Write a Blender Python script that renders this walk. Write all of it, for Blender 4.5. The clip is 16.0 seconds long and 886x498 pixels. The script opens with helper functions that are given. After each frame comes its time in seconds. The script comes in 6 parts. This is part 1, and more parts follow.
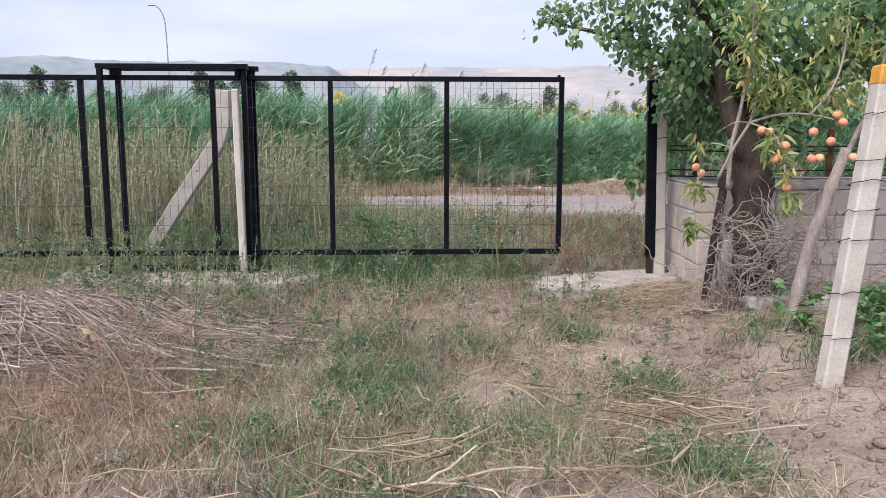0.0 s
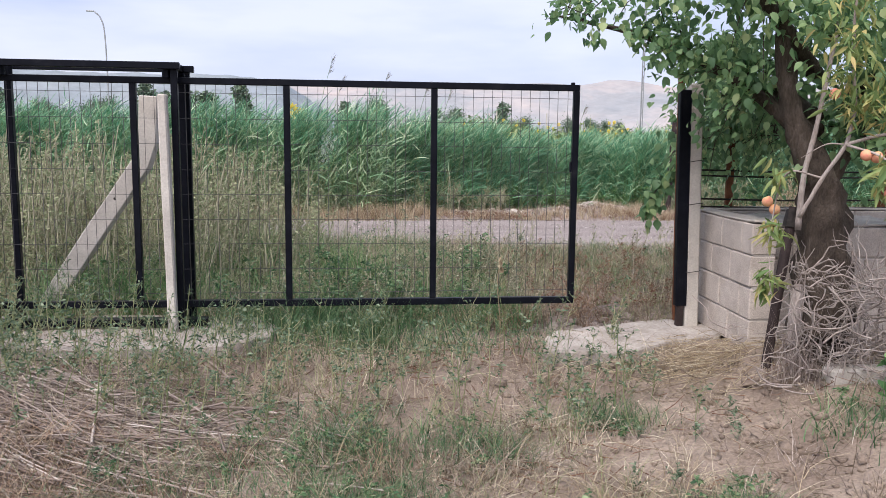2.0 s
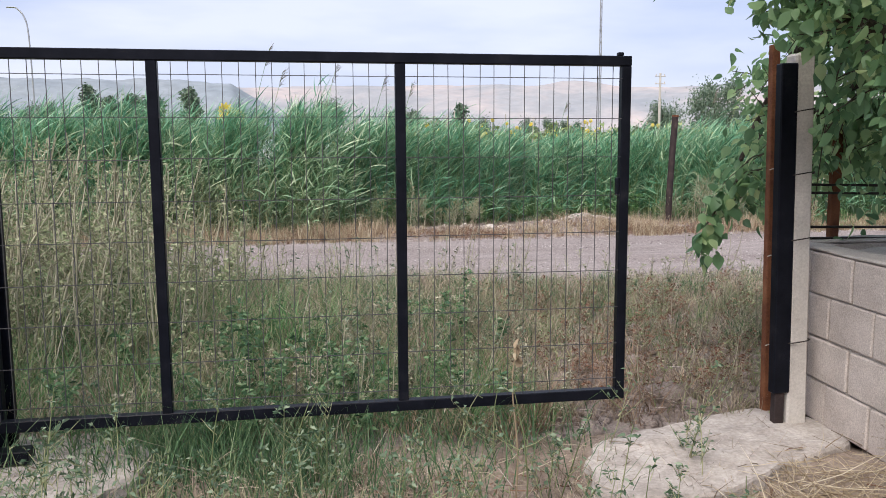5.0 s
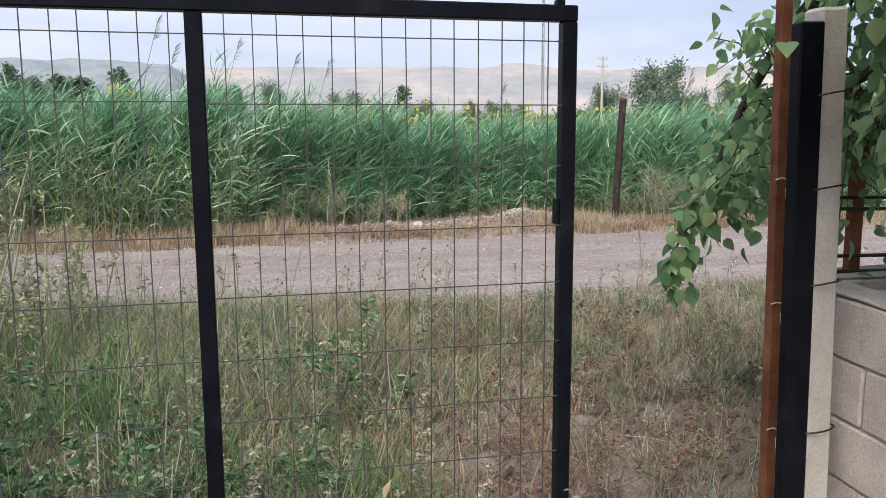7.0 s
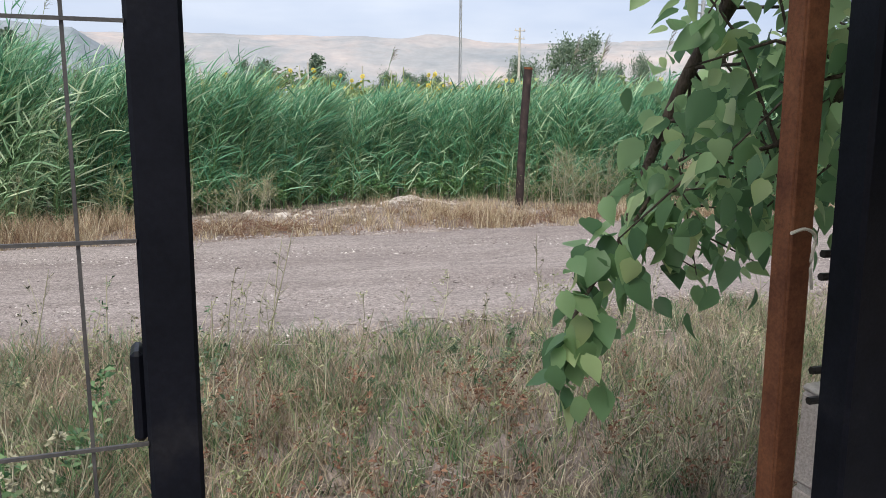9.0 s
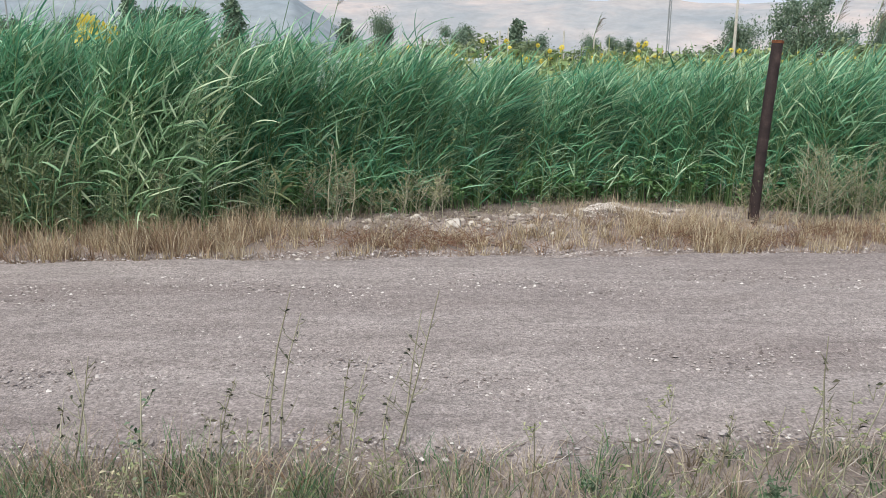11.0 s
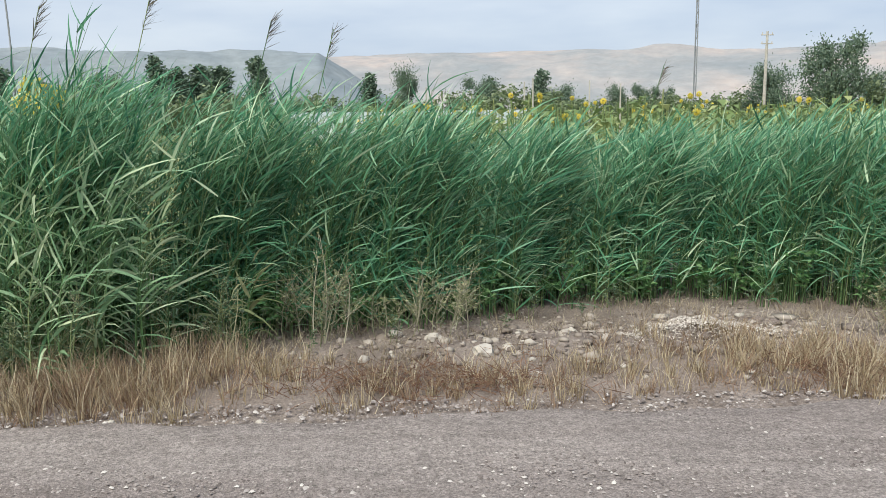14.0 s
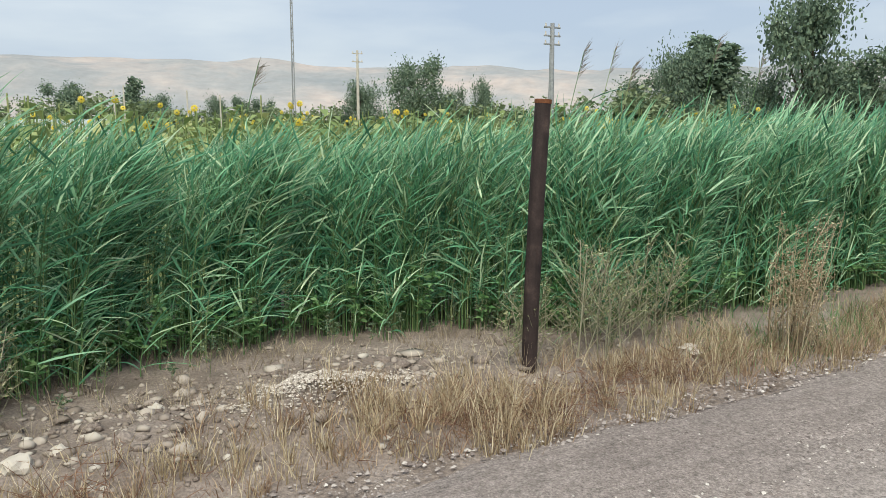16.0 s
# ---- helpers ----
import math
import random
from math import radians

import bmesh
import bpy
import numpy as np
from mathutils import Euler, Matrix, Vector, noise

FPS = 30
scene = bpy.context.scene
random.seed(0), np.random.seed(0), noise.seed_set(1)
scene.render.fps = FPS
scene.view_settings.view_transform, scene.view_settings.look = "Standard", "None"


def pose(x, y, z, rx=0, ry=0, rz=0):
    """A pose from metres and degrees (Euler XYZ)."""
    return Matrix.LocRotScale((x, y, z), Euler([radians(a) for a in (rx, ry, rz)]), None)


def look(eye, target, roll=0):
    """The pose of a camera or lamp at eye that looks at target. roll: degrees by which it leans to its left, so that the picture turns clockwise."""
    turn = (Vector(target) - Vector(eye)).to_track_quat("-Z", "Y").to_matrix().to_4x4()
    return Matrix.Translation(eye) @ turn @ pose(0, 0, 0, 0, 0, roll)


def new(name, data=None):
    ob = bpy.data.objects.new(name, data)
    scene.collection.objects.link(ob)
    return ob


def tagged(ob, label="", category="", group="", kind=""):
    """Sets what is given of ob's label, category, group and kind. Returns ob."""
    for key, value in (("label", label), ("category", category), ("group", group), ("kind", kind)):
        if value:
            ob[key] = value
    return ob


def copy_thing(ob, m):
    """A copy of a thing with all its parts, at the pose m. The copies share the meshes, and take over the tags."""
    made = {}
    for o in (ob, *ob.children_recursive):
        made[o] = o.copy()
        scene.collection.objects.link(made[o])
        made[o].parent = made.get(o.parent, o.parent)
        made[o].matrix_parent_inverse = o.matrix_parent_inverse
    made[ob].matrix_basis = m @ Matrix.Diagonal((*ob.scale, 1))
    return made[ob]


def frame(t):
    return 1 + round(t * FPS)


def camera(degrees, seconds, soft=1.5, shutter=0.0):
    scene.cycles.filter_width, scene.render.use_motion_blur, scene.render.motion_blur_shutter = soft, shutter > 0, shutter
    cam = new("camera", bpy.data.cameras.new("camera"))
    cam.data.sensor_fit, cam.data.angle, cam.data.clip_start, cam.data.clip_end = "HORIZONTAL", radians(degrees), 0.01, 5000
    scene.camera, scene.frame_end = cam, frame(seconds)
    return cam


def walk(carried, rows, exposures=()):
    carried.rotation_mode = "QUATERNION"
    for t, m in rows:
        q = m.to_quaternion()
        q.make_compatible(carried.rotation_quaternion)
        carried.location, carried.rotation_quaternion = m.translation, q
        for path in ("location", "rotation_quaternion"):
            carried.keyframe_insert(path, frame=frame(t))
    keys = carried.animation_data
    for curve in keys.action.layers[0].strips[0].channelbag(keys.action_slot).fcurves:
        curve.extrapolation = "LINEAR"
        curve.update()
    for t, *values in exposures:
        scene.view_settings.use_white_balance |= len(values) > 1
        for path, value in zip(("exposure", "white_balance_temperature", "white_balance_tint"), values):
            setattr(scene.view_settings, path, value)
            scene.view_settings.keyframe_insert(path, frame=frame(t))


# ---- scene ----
cam = camera(58.3, 16.0, soft=0.8)
PATH = [
    (0, (-0.26, 0.133, 1.429), (-0.169, 2.109, 1.136), 0.1),
    (0.5, (-0.355, 0.509, 1.444), (-0.227, 2.484, 1.156), 0.2),
    (1, (-0.314, 1.0, 1.446), (-0.179, 2.976, 1.164), 0.1),
    (1.5, (-0.347, 1.33, 1.474), (-0.198, 3.306, 1.205), 0.3),
    (2, (-0.465, 1.818, 1.462), (-0.251, 3.79, 1.207), 0.6),
    (2.5, (-0.419, 2.241, 1.424), (-0.191, 4.21, 1.155), 0.1),
    (3, (-0.313, 2.664, 1.515), (-0.091, 4.633, 1.248), 0.1),
    (3.5, (-0.319, 3.073, 1.508), (-0.051, 5.039, 1.261), 0.6),
    (3.7, (-0.344, 3.283, 1.535), (-0.054, 5.247, 1.291), 0.6),
    (6, (-0.021, 4.976, 1.486), (0.298, 6.932, 1.221), -0.4),
    (6.5, (0.183, 5.4, 1.557), (0.52, 7.35, 1.268), -0.5),
    (7, (0.31, 5.739, 1.574), (0.759, 7.666, 1.281), -0.3),
    (7.5, (0.452, 6.213, 1.59), (1.063, 8.095, 1.301), -0.1),
    (8, (0.691, 6.6, 1.548), (1.41, 8.443, 1.256), 0.2),
    (9.2, (1.42, 7.62, 1.605), (2.03, 9.49, 1.23), 0.7),
    (10.3, (1.786, 8.685, 1.682), (2.144, 10.607, 1.257), 1.3),
    (10.5, (1.819, 8.84, 1.681), (2.11, 10.769, 1.242), 1.2),
    (11, (1.775, 9.204, 1.776), (1.942, 11.146, 1.327), 0.5),
    (11.5, (1.763, 9.553, 1.767), (1.824, 11.507, 1.341), -0.2),
    (12, (1.783, 9.966, 1.783), (1.792, 11.923, 1.37), -0.4),
    (12.5, (1.76, 10.392, 1.815), (1.834, 12.353, 1.429), -0.4),
    (13, (1.729, 10.69, 1.893), (1.853, 12.653, 1.528), -0.5),
    (13.5, (1.862, 11.095, 1.872), (1.965, 13.063, 1.534), -0.7),
    (14, (1.977, 11.407, 1.911), (2.078, 13.377, 1.584), -0.8),
    (14.5, (2.054, 11.772, 1.894), (2.246, 13.737, 1.572), -0.8),
    (15, (2.135, 12.095, 1.893), (2.534, 14.027, 1.561), -0.6),
    (15.5, (2.31, 12.448, 1.863), (2.949, 14.316, 1.542), -0.5),
    (16, (2.45, 12.729, 1.868), (3.463, 14.427, 1.565), 0.0),
]
walk(cam, [(t, look(a, b, r)) for t, a, b, r in PATH], [(0.0, 0.64, 6300, 17), (4.0, 0.62, 6320, 16), (8.0, 0.58, 6500, 11), (11.0, 0.48, 6380, 8), (13.0, 0.42, 6380, 6), (16.0, 0.38, 6700, 2)])

# ---------------------------------------------------------------- world and light
world = bpy.data.worlds.new("sky")
scene.world = world
world.use_nodes = True
wn, wl = world.node_tree.nodes, world.node_tree.links
wn.clear()
w_out = wn.new("ShaderNodeOutputWorld")
w_bg = wn.new("ShaderNodeBackground")
w_sky = wn.new("ShaderNodeTexSky")
w_sky.sky_type, w_sky.sun_disc = "NISHITA", False
w_sky.sun_elevation, w_sky.sun_rotation = radians(53), radians(216)
w_sky.air_density, w_sky.dust_density = 1.0, 2.0
w_co = wn.new("ShaderNodeTexCoord")
w_map = wn.new("ShaderNodeMapping")
w_map.inputs["Scale"].default_value = (1.0, 1.0, 4.5)
w_noise = wn.new("ShaderNodeTexNoise")
w_noise.inputs["Scale"].default_value, w_noise.inputs["Detail"].default_value = 2.2, 5.0
w_ramp = wn.new("ShaderNodeValToRGB")
w_ramp.color_ramp.elements[0].position, w_ramp.color_ramp.elements[1].position = 0.38, 0.62
w_ramp.color_ramp.elements[0].color, w_ramp.color_ramp.elements[1].color = (3.9, 4.5, 5.95, 1), (5.7, 6.05, 7.0, 1)
w_mix = wn.new("ShaderNodeMixRGB")
w_mix.inputs[0].default_value = 0.82
w_bg.inputs["Strength"].default_value = 0.105
wl.new(w_co.outputs["Generated"], w_map.inputs[0])
wl.new(w_map.outputs[0], w_noise.inputs["Vector"])
wl.new(w_noise.outputs["Fac"], w_ramp.inputs[0])
wl.new(w_sky.outputs[0], w_mix.inputs[1])
wl.new(w_ramp.outputs[0], w_mix.inputs[2])
wl.new(w_mix.outputs[0], w_bg.inputs["Color"])
wl.new(w_bg.outputs[0], w_out.inputs[0])

sun = new("sun", bpy.data.lights.new("sun", "SUN"))
sun.data.energy, sun.data.angle, sun.data.color = 3.15, radians(45), (1.0, 0.94, 0.83)
sun.matrix_world = look((-8, -11, 18), (0, 0, 0))


# ---------------------------------------------------------------- materials
def nodes_of(name):
    m = bpy.data.materials.new(name)
    m.use_nodes = True
    nt = m.node_tree
    return m, nt.nodes, nt.links, nt.nodes["Principled BSDF"], nt.nodes["Material Output"]


def ramp(n, stops):
    r = n.new("ShaderNodeValToRGB")
    e = r.color_ramp.elements
    while len(e) < len(stops):
        e.new(0.5)
    for k, (p, c) in enumerate(stops):
        e[k].position, e[k].color = p, (*c, 1)
    return r


def noise_of(n, l, scale, detail=6.0, rough=0.6, stretch=None, coord="Position"):
    g = n.new("ShaderNodeNewGeometry") if coord == "Position" else n.new("ShaderNodeTexCoord")
    t = n.new("ShaderNodeTexNoise")
    t.inputs["Scale"].default_value, t.inputs["Detail"].default_value, t.inputs["Roughness"].default_value = scale, detail, rough
    src = g.outputs[coord]
    if stretch:
        mp = n.new("ShaderNodeMapping")
        mp.inputs["Scale"].default_value = stretch
        l.new(src, mp.inputs[0])
        src = mp.outputs[0]
    l.new(src, t.inputs["Vector"])
    return t


def surf(name, stops, scale, rough=0.85, metal=0.0, fine=60.0, fine_amount=0.5, bump=0.4, bump_dist=0.01, stretch=None, coord="Position", spec=0.3):
    """A surface with stains at one scale, grain at another and a fine relief."""
    m, n, l, b, _ = nodes_of(name)
    big = noise_of(n, l, scale, 5.0, 0.62, stretch, coord)
    r = ramp(n, stops)
    l.new(big.outputs["Fac"], r.inputs[0])
    small = noise_of(n, l, fine, 4.0, 0.7, stretch, coord)
    grain = ramp(n, [(0.25, (1 - fine_amount,) * 3), (0.75, (1 + fine_amount * 0.5,) * 3)])
    l.new(small.outputs["Fac"], grain.inputs[0])
    mul = n.new("ShaderNodeMixRGB")
    mul.blend_type = "MULTIPLY"
    mul.inputs[0].default_value = 1.0
    l.new(r.outputs[0], mul.inputs[1])
    l.new(grain.outputs[0], mul.inputs[2])
    l.new(mul.outputs[0], b.inputs["Base Color"])
    bp = n.new("ShaderNodeBump")
    bp.inputs["Strength"].default_value, bp.inputs["Distance"].default_value = bump, bump_dist
    l.new(small.outputs["Fac"], bp.inputs["Height"])
    l.new(bp.outputs[0], b.inputs["Normal"])
    b.inputs["Roughness"].default_value, b.inputs["Metallic"].default_value = rough, metal
    b.inputs["Specular IOR Level"].default_value = spec
    return m


def leafy(name, stops, rough=0.6, through_light=0.3, patch=0.0, spec=0.25):
    """Blades and leaves: each takes its own tone, some light passes through."""
    m, n, l, b, out = nodes_of(name)
    g = n.new("ShaderNodeNewGeometry")
    r = ramp(n, stops)
    if patch:
        t = noise_of(n, l, patch, 3.0)
        mx = n.new("ShaderNodeMath")
        mx.operation = "MULTIPLY_ADD"
        l.new(t.outputs["Fac"], mx.inputs[0])
        mx.inputs[1].default_value = 1.2
        ad = n.new("ShaderNodeMath")
        ad.operation = "MULTIPLY_ADD"
        l.new(g.outputs["Random Per Island"], ad.inputs[0])
        ad.inputs[1].default_value, ad.inputs[2].default_value = 0.7, -0.45
        l.new(ad.outputs[0], mx.inputs[2])
        l.new(mx.outputs[0], r.inputs[0])
    else:
        l.new(g.outputs["Random Per Island"], r.inputs[0])
    l.new(r.outputs[0], b.inputs["Base Color"])
    b.inputs["Roughness"].default_value, b.inputs["Specular IOR Level"].default_value = rough, spec
    tr = n.new("ShaderNodeBsdfTranslucent")
    l.new(r.outputs[0], tr.inputs["Color"])
    mix = n.new("ShaderNodeMixShader")
    mix.inputs[0].default_value = through_light
    l.new(b.outputs[0], mix.inputs[1])
    l.new(tr.outputs[0], mix.inputs[2])
    l.new(mix.outputs[0], out.inputs["Surface"])
    return m


M_soil = surf("dry_soil", [(0.3, (0.205, 0.155, 0.122)), (0.5, (0.31, 0.245, 0.197)), (0.7, (0.41, 0.335, 0.275))], 1.7, 0.95, fine=45, fine_amount=0.5, bump=0.8, bump_dist=0.02)
def road_material():
    """Packed grit: worn lines along the track, fine dark and pale grains."""
    m, n, l, b, _ = nodes_of("gravel_road")
    worn = noise_of(n, l, 1.3, 5.0, 0.6, (0.16, 1.0, 1.0))
    r = ramp(n, [(0.3, (0.238, 0.200, 0.190)), (0.5, (0.296, 0.256, 0.243)), (0.7, (0.345, 0.303, 0.288))])
    l.new(worn.outputs["Fac"], r.inputs[0])
    src = r.outputs[0]
    for scale, stretch, low, high, a, c in ((9.0, (0.25, 1.0, 1.0), 0.3, 0.7, 0.84, 1.12), (30.0, None, 0.32, 0.68, 0.7, 1.25), (75.0, None, 0.32, 0.68, 0.55, 1.32)):
        t = noise_of(n, l, scale, 3.0, 0.7, stretch)
        g = ramp(n, [(low, (a,) * 3), (high, (c,) * 3)])
        l.new(t.outputs["Fac"], g.inputs[0])
        mul = n.new("ShaderNodeMixRGB")
        mul.blend_type = "MULTIPLY"
        mul.inputs[0].default_value = 1.0
        l.new(src, mul.inputs[1])
        l.new(g.outputs[0], mul.inputs[2])
        src = mul.outputs[0]
    l.new(src, b.inputs["Base Color"])
    bp = n.new("ShaderNodeBump")
    bp.inputs["Strength"].default_value, bp.inputs["Distance"].default_value = 0.9, 0.014
    l.new(t.outputs["Fac"], bp.inputs["Height"])
    l.new(bp.outputs[0], b.inputs["Normal"])
    b.inputs["Roughness"].default_value, b.inputs["Specular IOR Level"].default_value = 0.95, 0.2
    return m


M_road = road_material()
M_verge = surf("stony_verge_soil", [(0.3, (0.188, 0.150, 0.130)), (0.5, (0.282, 0.232, 0.206)), (0.7, (0.372, 0.315, 0.285))], 2.4, 0.95, fine=50, fine_amount=0.55, bump=0.9, bump_dist=0.02)
M_stone = leafy("pale_stone", [(0.0, (0.20, 0.165, 0.14)), (0.45, (0.31, 0.265, 0.235)), (0.85, (0.40, 0.355, 0.315)), (1.0, (0.52, 0.48, 0.435))], 0.95, 0.0)
M_concrete = surf("weathered_concrete", [(0.3, (0.42, 0.385, 0.35)), (0.55, (0.54, 0.505, 0.46)), (0.75, (0.64, 0.605, 0.55))], 3.0, 0.9, fine=70, fine_amount=0.25, bump=0.4, bump_dist=0.006)
M_slab = surf("poured_concrete", [(0.3, (0.30, 0.265, 0.235)), (0.55, (0.42, 0.38, 0.345)), (0.75, (0.53, 0.49, 0.45))], 5.0, 0.92, fine=40, fine_amount=0.3, bump=0.8, bump_dist=0.012)
M_block = surf("pumice_block", [(0.3, (0.43, 0.372, 0.33)), (0.55, (0.54, 0.475, 0.425)), (0.75, (0.62, 0.555, 0.50))], 4.0, 0.95, fine=110, fine_amount=0.4, bump=0.8, bump_dist=0.006)
M_mortar = surf("mortar", [(0.3, (0.36, 0.33, 0.30)), (0.7, (0.50, 0.46, 0.42))], 6.0, 0.95, fine=90, fine_amount=0.3)
M_black = surf("black_paint", [(0.3, (0.004, 0.005, 0.008)), (0.6, (0.008, 0.009, 0.014)), (0.85, (0.022, 0.022, 0.026))], 9.0, 0.36, fine=160, fine_amount=0.3, bump=0.12, bump_dist=0.002, spec=0.1)
M_mesh = surf("weld_mesh_wire", [(0.3, (0.055, 0.055, 0.06)), (0.7, (0.11, 0.105, 0.105))], 20, 0.5, metal=0.3, fine=200, fine_amount=0.3, bump=0.1)
M_wire = surf("dark_wire", [(0.3, (0.02, 0.018, 0.018)), (0.7, (0.06, 0.05, 0.045))], 20, 0.5, metal=0.6, fine=200, fine_amount=0.3, bump=0.1)
M_rust = surf("rusty_steel", [(0.3, (0.10, 0.035, 0.018)), (0.55, (0.19, 0.075, 0.035)), (0.75, (0.26, 0.12, 0.06))], 7.0, 0.8, metal=0.15, fine=120, fine_amount=0.4, bump=0.3, bump_dist=0.003)
M_darkrust = surf("dark_rusty_pipe", [(0.3, (0.026, 0.019, 0.019)), (0.55, (0.046, 0.032, 0.031)), (0.8, (0.115, 0.08, 0.072))], 8.0, 0.7, metal=0.2, fine=120, fine_amount=0.4, bump=0.3, bump_dist=0.003)
M_bark = surf("bark", [(0.3, (0.05, 0.038, 0.03)), (0.55, (0.105, 0.082, 0.066)), (0.75, (0.19, 0.155, 0.13))], 9.0, 0.95, fine=70, fine_amount=0.5, bump=1.0, bump_dist=0.03, stretch=(1.0, 1.0, 0.3))
M_greywood = surf("grey_dead_wood", [(0.3, (0.26, 0.215, 0.195)), (0.55, (0.40, 0.345, 0.315)), (0.75, (0.52, 0.47, 0.43))], 12.0, 0.9, fine=90, fine_amount=0.4, bump=0.6, stretch=(1.0, 1.0, 0.3))
M_peach = surf("peach_skin", [(0.35, (0.72, 0.44, 0.22)), (0.5, (0.72, 0.33, 0.20)), (0.66, (0.62, 0.20, 0.15))], 14.0, 0.7, fine=200, fine_amount=0.1, bump=0.05)
M_straw = leafy("straw", [(0.0, (0.12, 0.09, 0.065)), (0.35, (0.26, 0.21, 0.155)), (0.65, (0.40, 0.335, 0.25)), (0.85, (0.56, 0.485, 0.37)), (1.0, (0.76, 0.69, 0.55))], 0.8, 0.15, patch=0.9)
M_greystraw = leafy("grey_straw", [(0.0, (0.12, 0.09, 0.08)), (0.5, (0.29, 0.235, 0.205)), (0.85, (0.44, 0.375, 0.335)), (1.0, (0.60, 0.54, 0.49))], 0.85, 0.1)
M_gold = leafy("golden_stubble", [(0.0, (0.22, 0.16, 0.105)), (0.4, (0.40, 0.315, 0.205)), (0.75, (0.54, 0.45, 0.315)), (1.0, (0.70, 0.62, 0.47))], 0.8, 0.2)
M_roadstone = leafy("road_pebble", [(0.0, (0.11, 0.09, 0.085)), (0.4, (0.24, 0.205, 0.195)), (0.85, (0.38, 0.34, 0.325)), (1.0, (0.62, 0.58, 0.55))], 0.95, 0.0)
M_palegravel = leafy("pale_gravel", [(0.0, (0.36, 0.315, 0.275)), (0.6, (0.50, 0.45, 0.40)), (1.0, (0.66, 0.61, 0.56))], 0.95, 0.0)
M_witheredleaf = leafy("withered_leaf", [(0.0, (0.03, 0.035, 0.028)), (0.6, (0.07, 0.075, 0.05)), (1.0, (0.14, 0.12, 0.08))], 0.8, 0.15)
M_redweed = leafy("red_brown_litter", [(0.0, (0.10, 0.05, 0.035)), (0.5, (0.20, 0.105, 0.07)), (1.0, (0.30, 0.18, 0.12))], 0.85, 0.1)
M_grass = leafy("green_grass", [(0.0, (0.055, 0.135, 0.05)), (0.5, (0.115, 0.245, 0.09)), (1.0, (0.24, 0.375, 0.17))], 0.6, 0.3)
M_palestalk = leafy("pale_dry_stalk", [(0.0, (0.19, 0.185, 0.12)), (0.5, (0.34, 0.325, 0.23)), (1.0, (0.56, 0.53, 0.40))], 0.8, 0.15)
M_palegreen = leafy("pale_green_weed", [(0.0, (0.17, 0.23, 0.11)), (0.5, (0.30, 0.35, 0.19)), (1.0, (0.47, 0.47, 0.31))], 0.7, 0.25)
M_tuft = leafy("dark_green_tuft", [(0.0, (0.035, 0.085, 0.042)), (0.5, (0.085, 0.165, 0.078)), (0.85, (0.16, 0.255, 0.12)), (1.0, (0.30, 0.37, 0.21))], 0.6, 0.2)
M_russet = leafy("russet_straw", [(0.0, (0.10, 0.06, 0.042)), (0.4, (0.25, 0.165, 0.115)), (0.75, (0.42, 0.30, 0.205)), (1.0, (0.64, 0.51, 0.375))], 0.8, 0.15, patch=1.1)
M_olive = leafy("olive_weed", [(0.0, (0.12, 0.155, 0.07)), (0.4, (0.24, 0.285, 0.135)), (0.75, (0.41, 0.41, 0.24)), (1.0, (0.60, 0.55, 0.38))], 0.7, 0.25, patch=0.7)
M_bluegreen = leafy("blue_green_weed", [(0.0, (0.06, 0.105, 0.06)), (0.6, (0.135, 0.20, 0.125)), (1.0, (0.28, 0.34, 0.23))], 0.65, 0.25)
M_reed = leafy("reed_leaf", [(0.0, (0.04, 0.15, 0.088)), (0.45, (0.135, 0.36, 0.20)), (0.78, (0.29, 0.52, 0.315)), (1.0, (0.58, 0.71, 0.48))], 0.4, 0.3, spec=0.45)
M_reedpale = leafy("pale_reed_leaf", [(0.0, (0.13, 0.25, 0.13)), (0.5, (0.28, 0.44, 0.25)), (1.0, (0.56, 0.65, 0.43))], 0.45, 0.25, spec=0.4)
M_reedstem = leafy("reed_stem", [(0.0, (0.06, 0.13, 0.05)), (0.6, (0.12, 0.21, 0.085)), (1.0, (0.25, 0.30, 0.14))], 0.5, 0.0)
M_plume = leafy("reed_plume", [(0.0, (0.10, 0.09, 0.075)), (1.0, (0.25, 0.215, 0.17))], 0.8, 0.2)
M_leaf = leafy("tree_leaf", [(0.0, (0.09, 0.18, 0.09)), (0.5, (0.19, 0.33, 0.155)), (0.85, (0.32, 0.47, 0.23)), (1.0, (0.52, 0.61, 0.31))], 0.45, 0.55, spec=0.45)
M_peachleaf = leafy("peach_leaf", [(0.0, (0.13, 0.22, 0.08)), (0.5, (0.27, 0.345, 0.13)), (0.82, (0.44, 0.44, 0.18)), (1.0, (0.58, 0.46, 0.20))], 0.5, 0.4)
M_far = leafy("far_foliage", [(0.0, (0.09, 0.14, 0.10)), (0.5, (0.14, 0.20, 0.145)), (1.0, (0.21, 0.27, 0.185))], 0.8, 0.15)
M_farlight = leafy("pale_far_foliage", [(0.0, (0.13, 0.18, 0.10)), (1.0, (0.26, 0.31, 0.18))], 0.8, 0.15)
M_sunleaf = leafy("sunflower_leaf", [(0.0, (0.15, 0.22, 0.085)), (0.6, (0.26, 0.335, 0.14)), (1.0, (0.40, 0.43, 0.20))], 0.7, 0.25)
M_petal = leafy("yellow_petals", [(0.0, (0.66, 0.50, 0.06)), (1.0, (0.82, 0.68, 0.14))], 0.6, 0.3)
M_field = surf("sunflower_field_ground", [(0.3, (0.13, 0.16, 0.06)), (0.6, (0.25, 0.26, 0.10)), (0.8, (0.36, 0.34, 0.15))], 0.2, 0.95, fine=4, fine_amount=0.4)
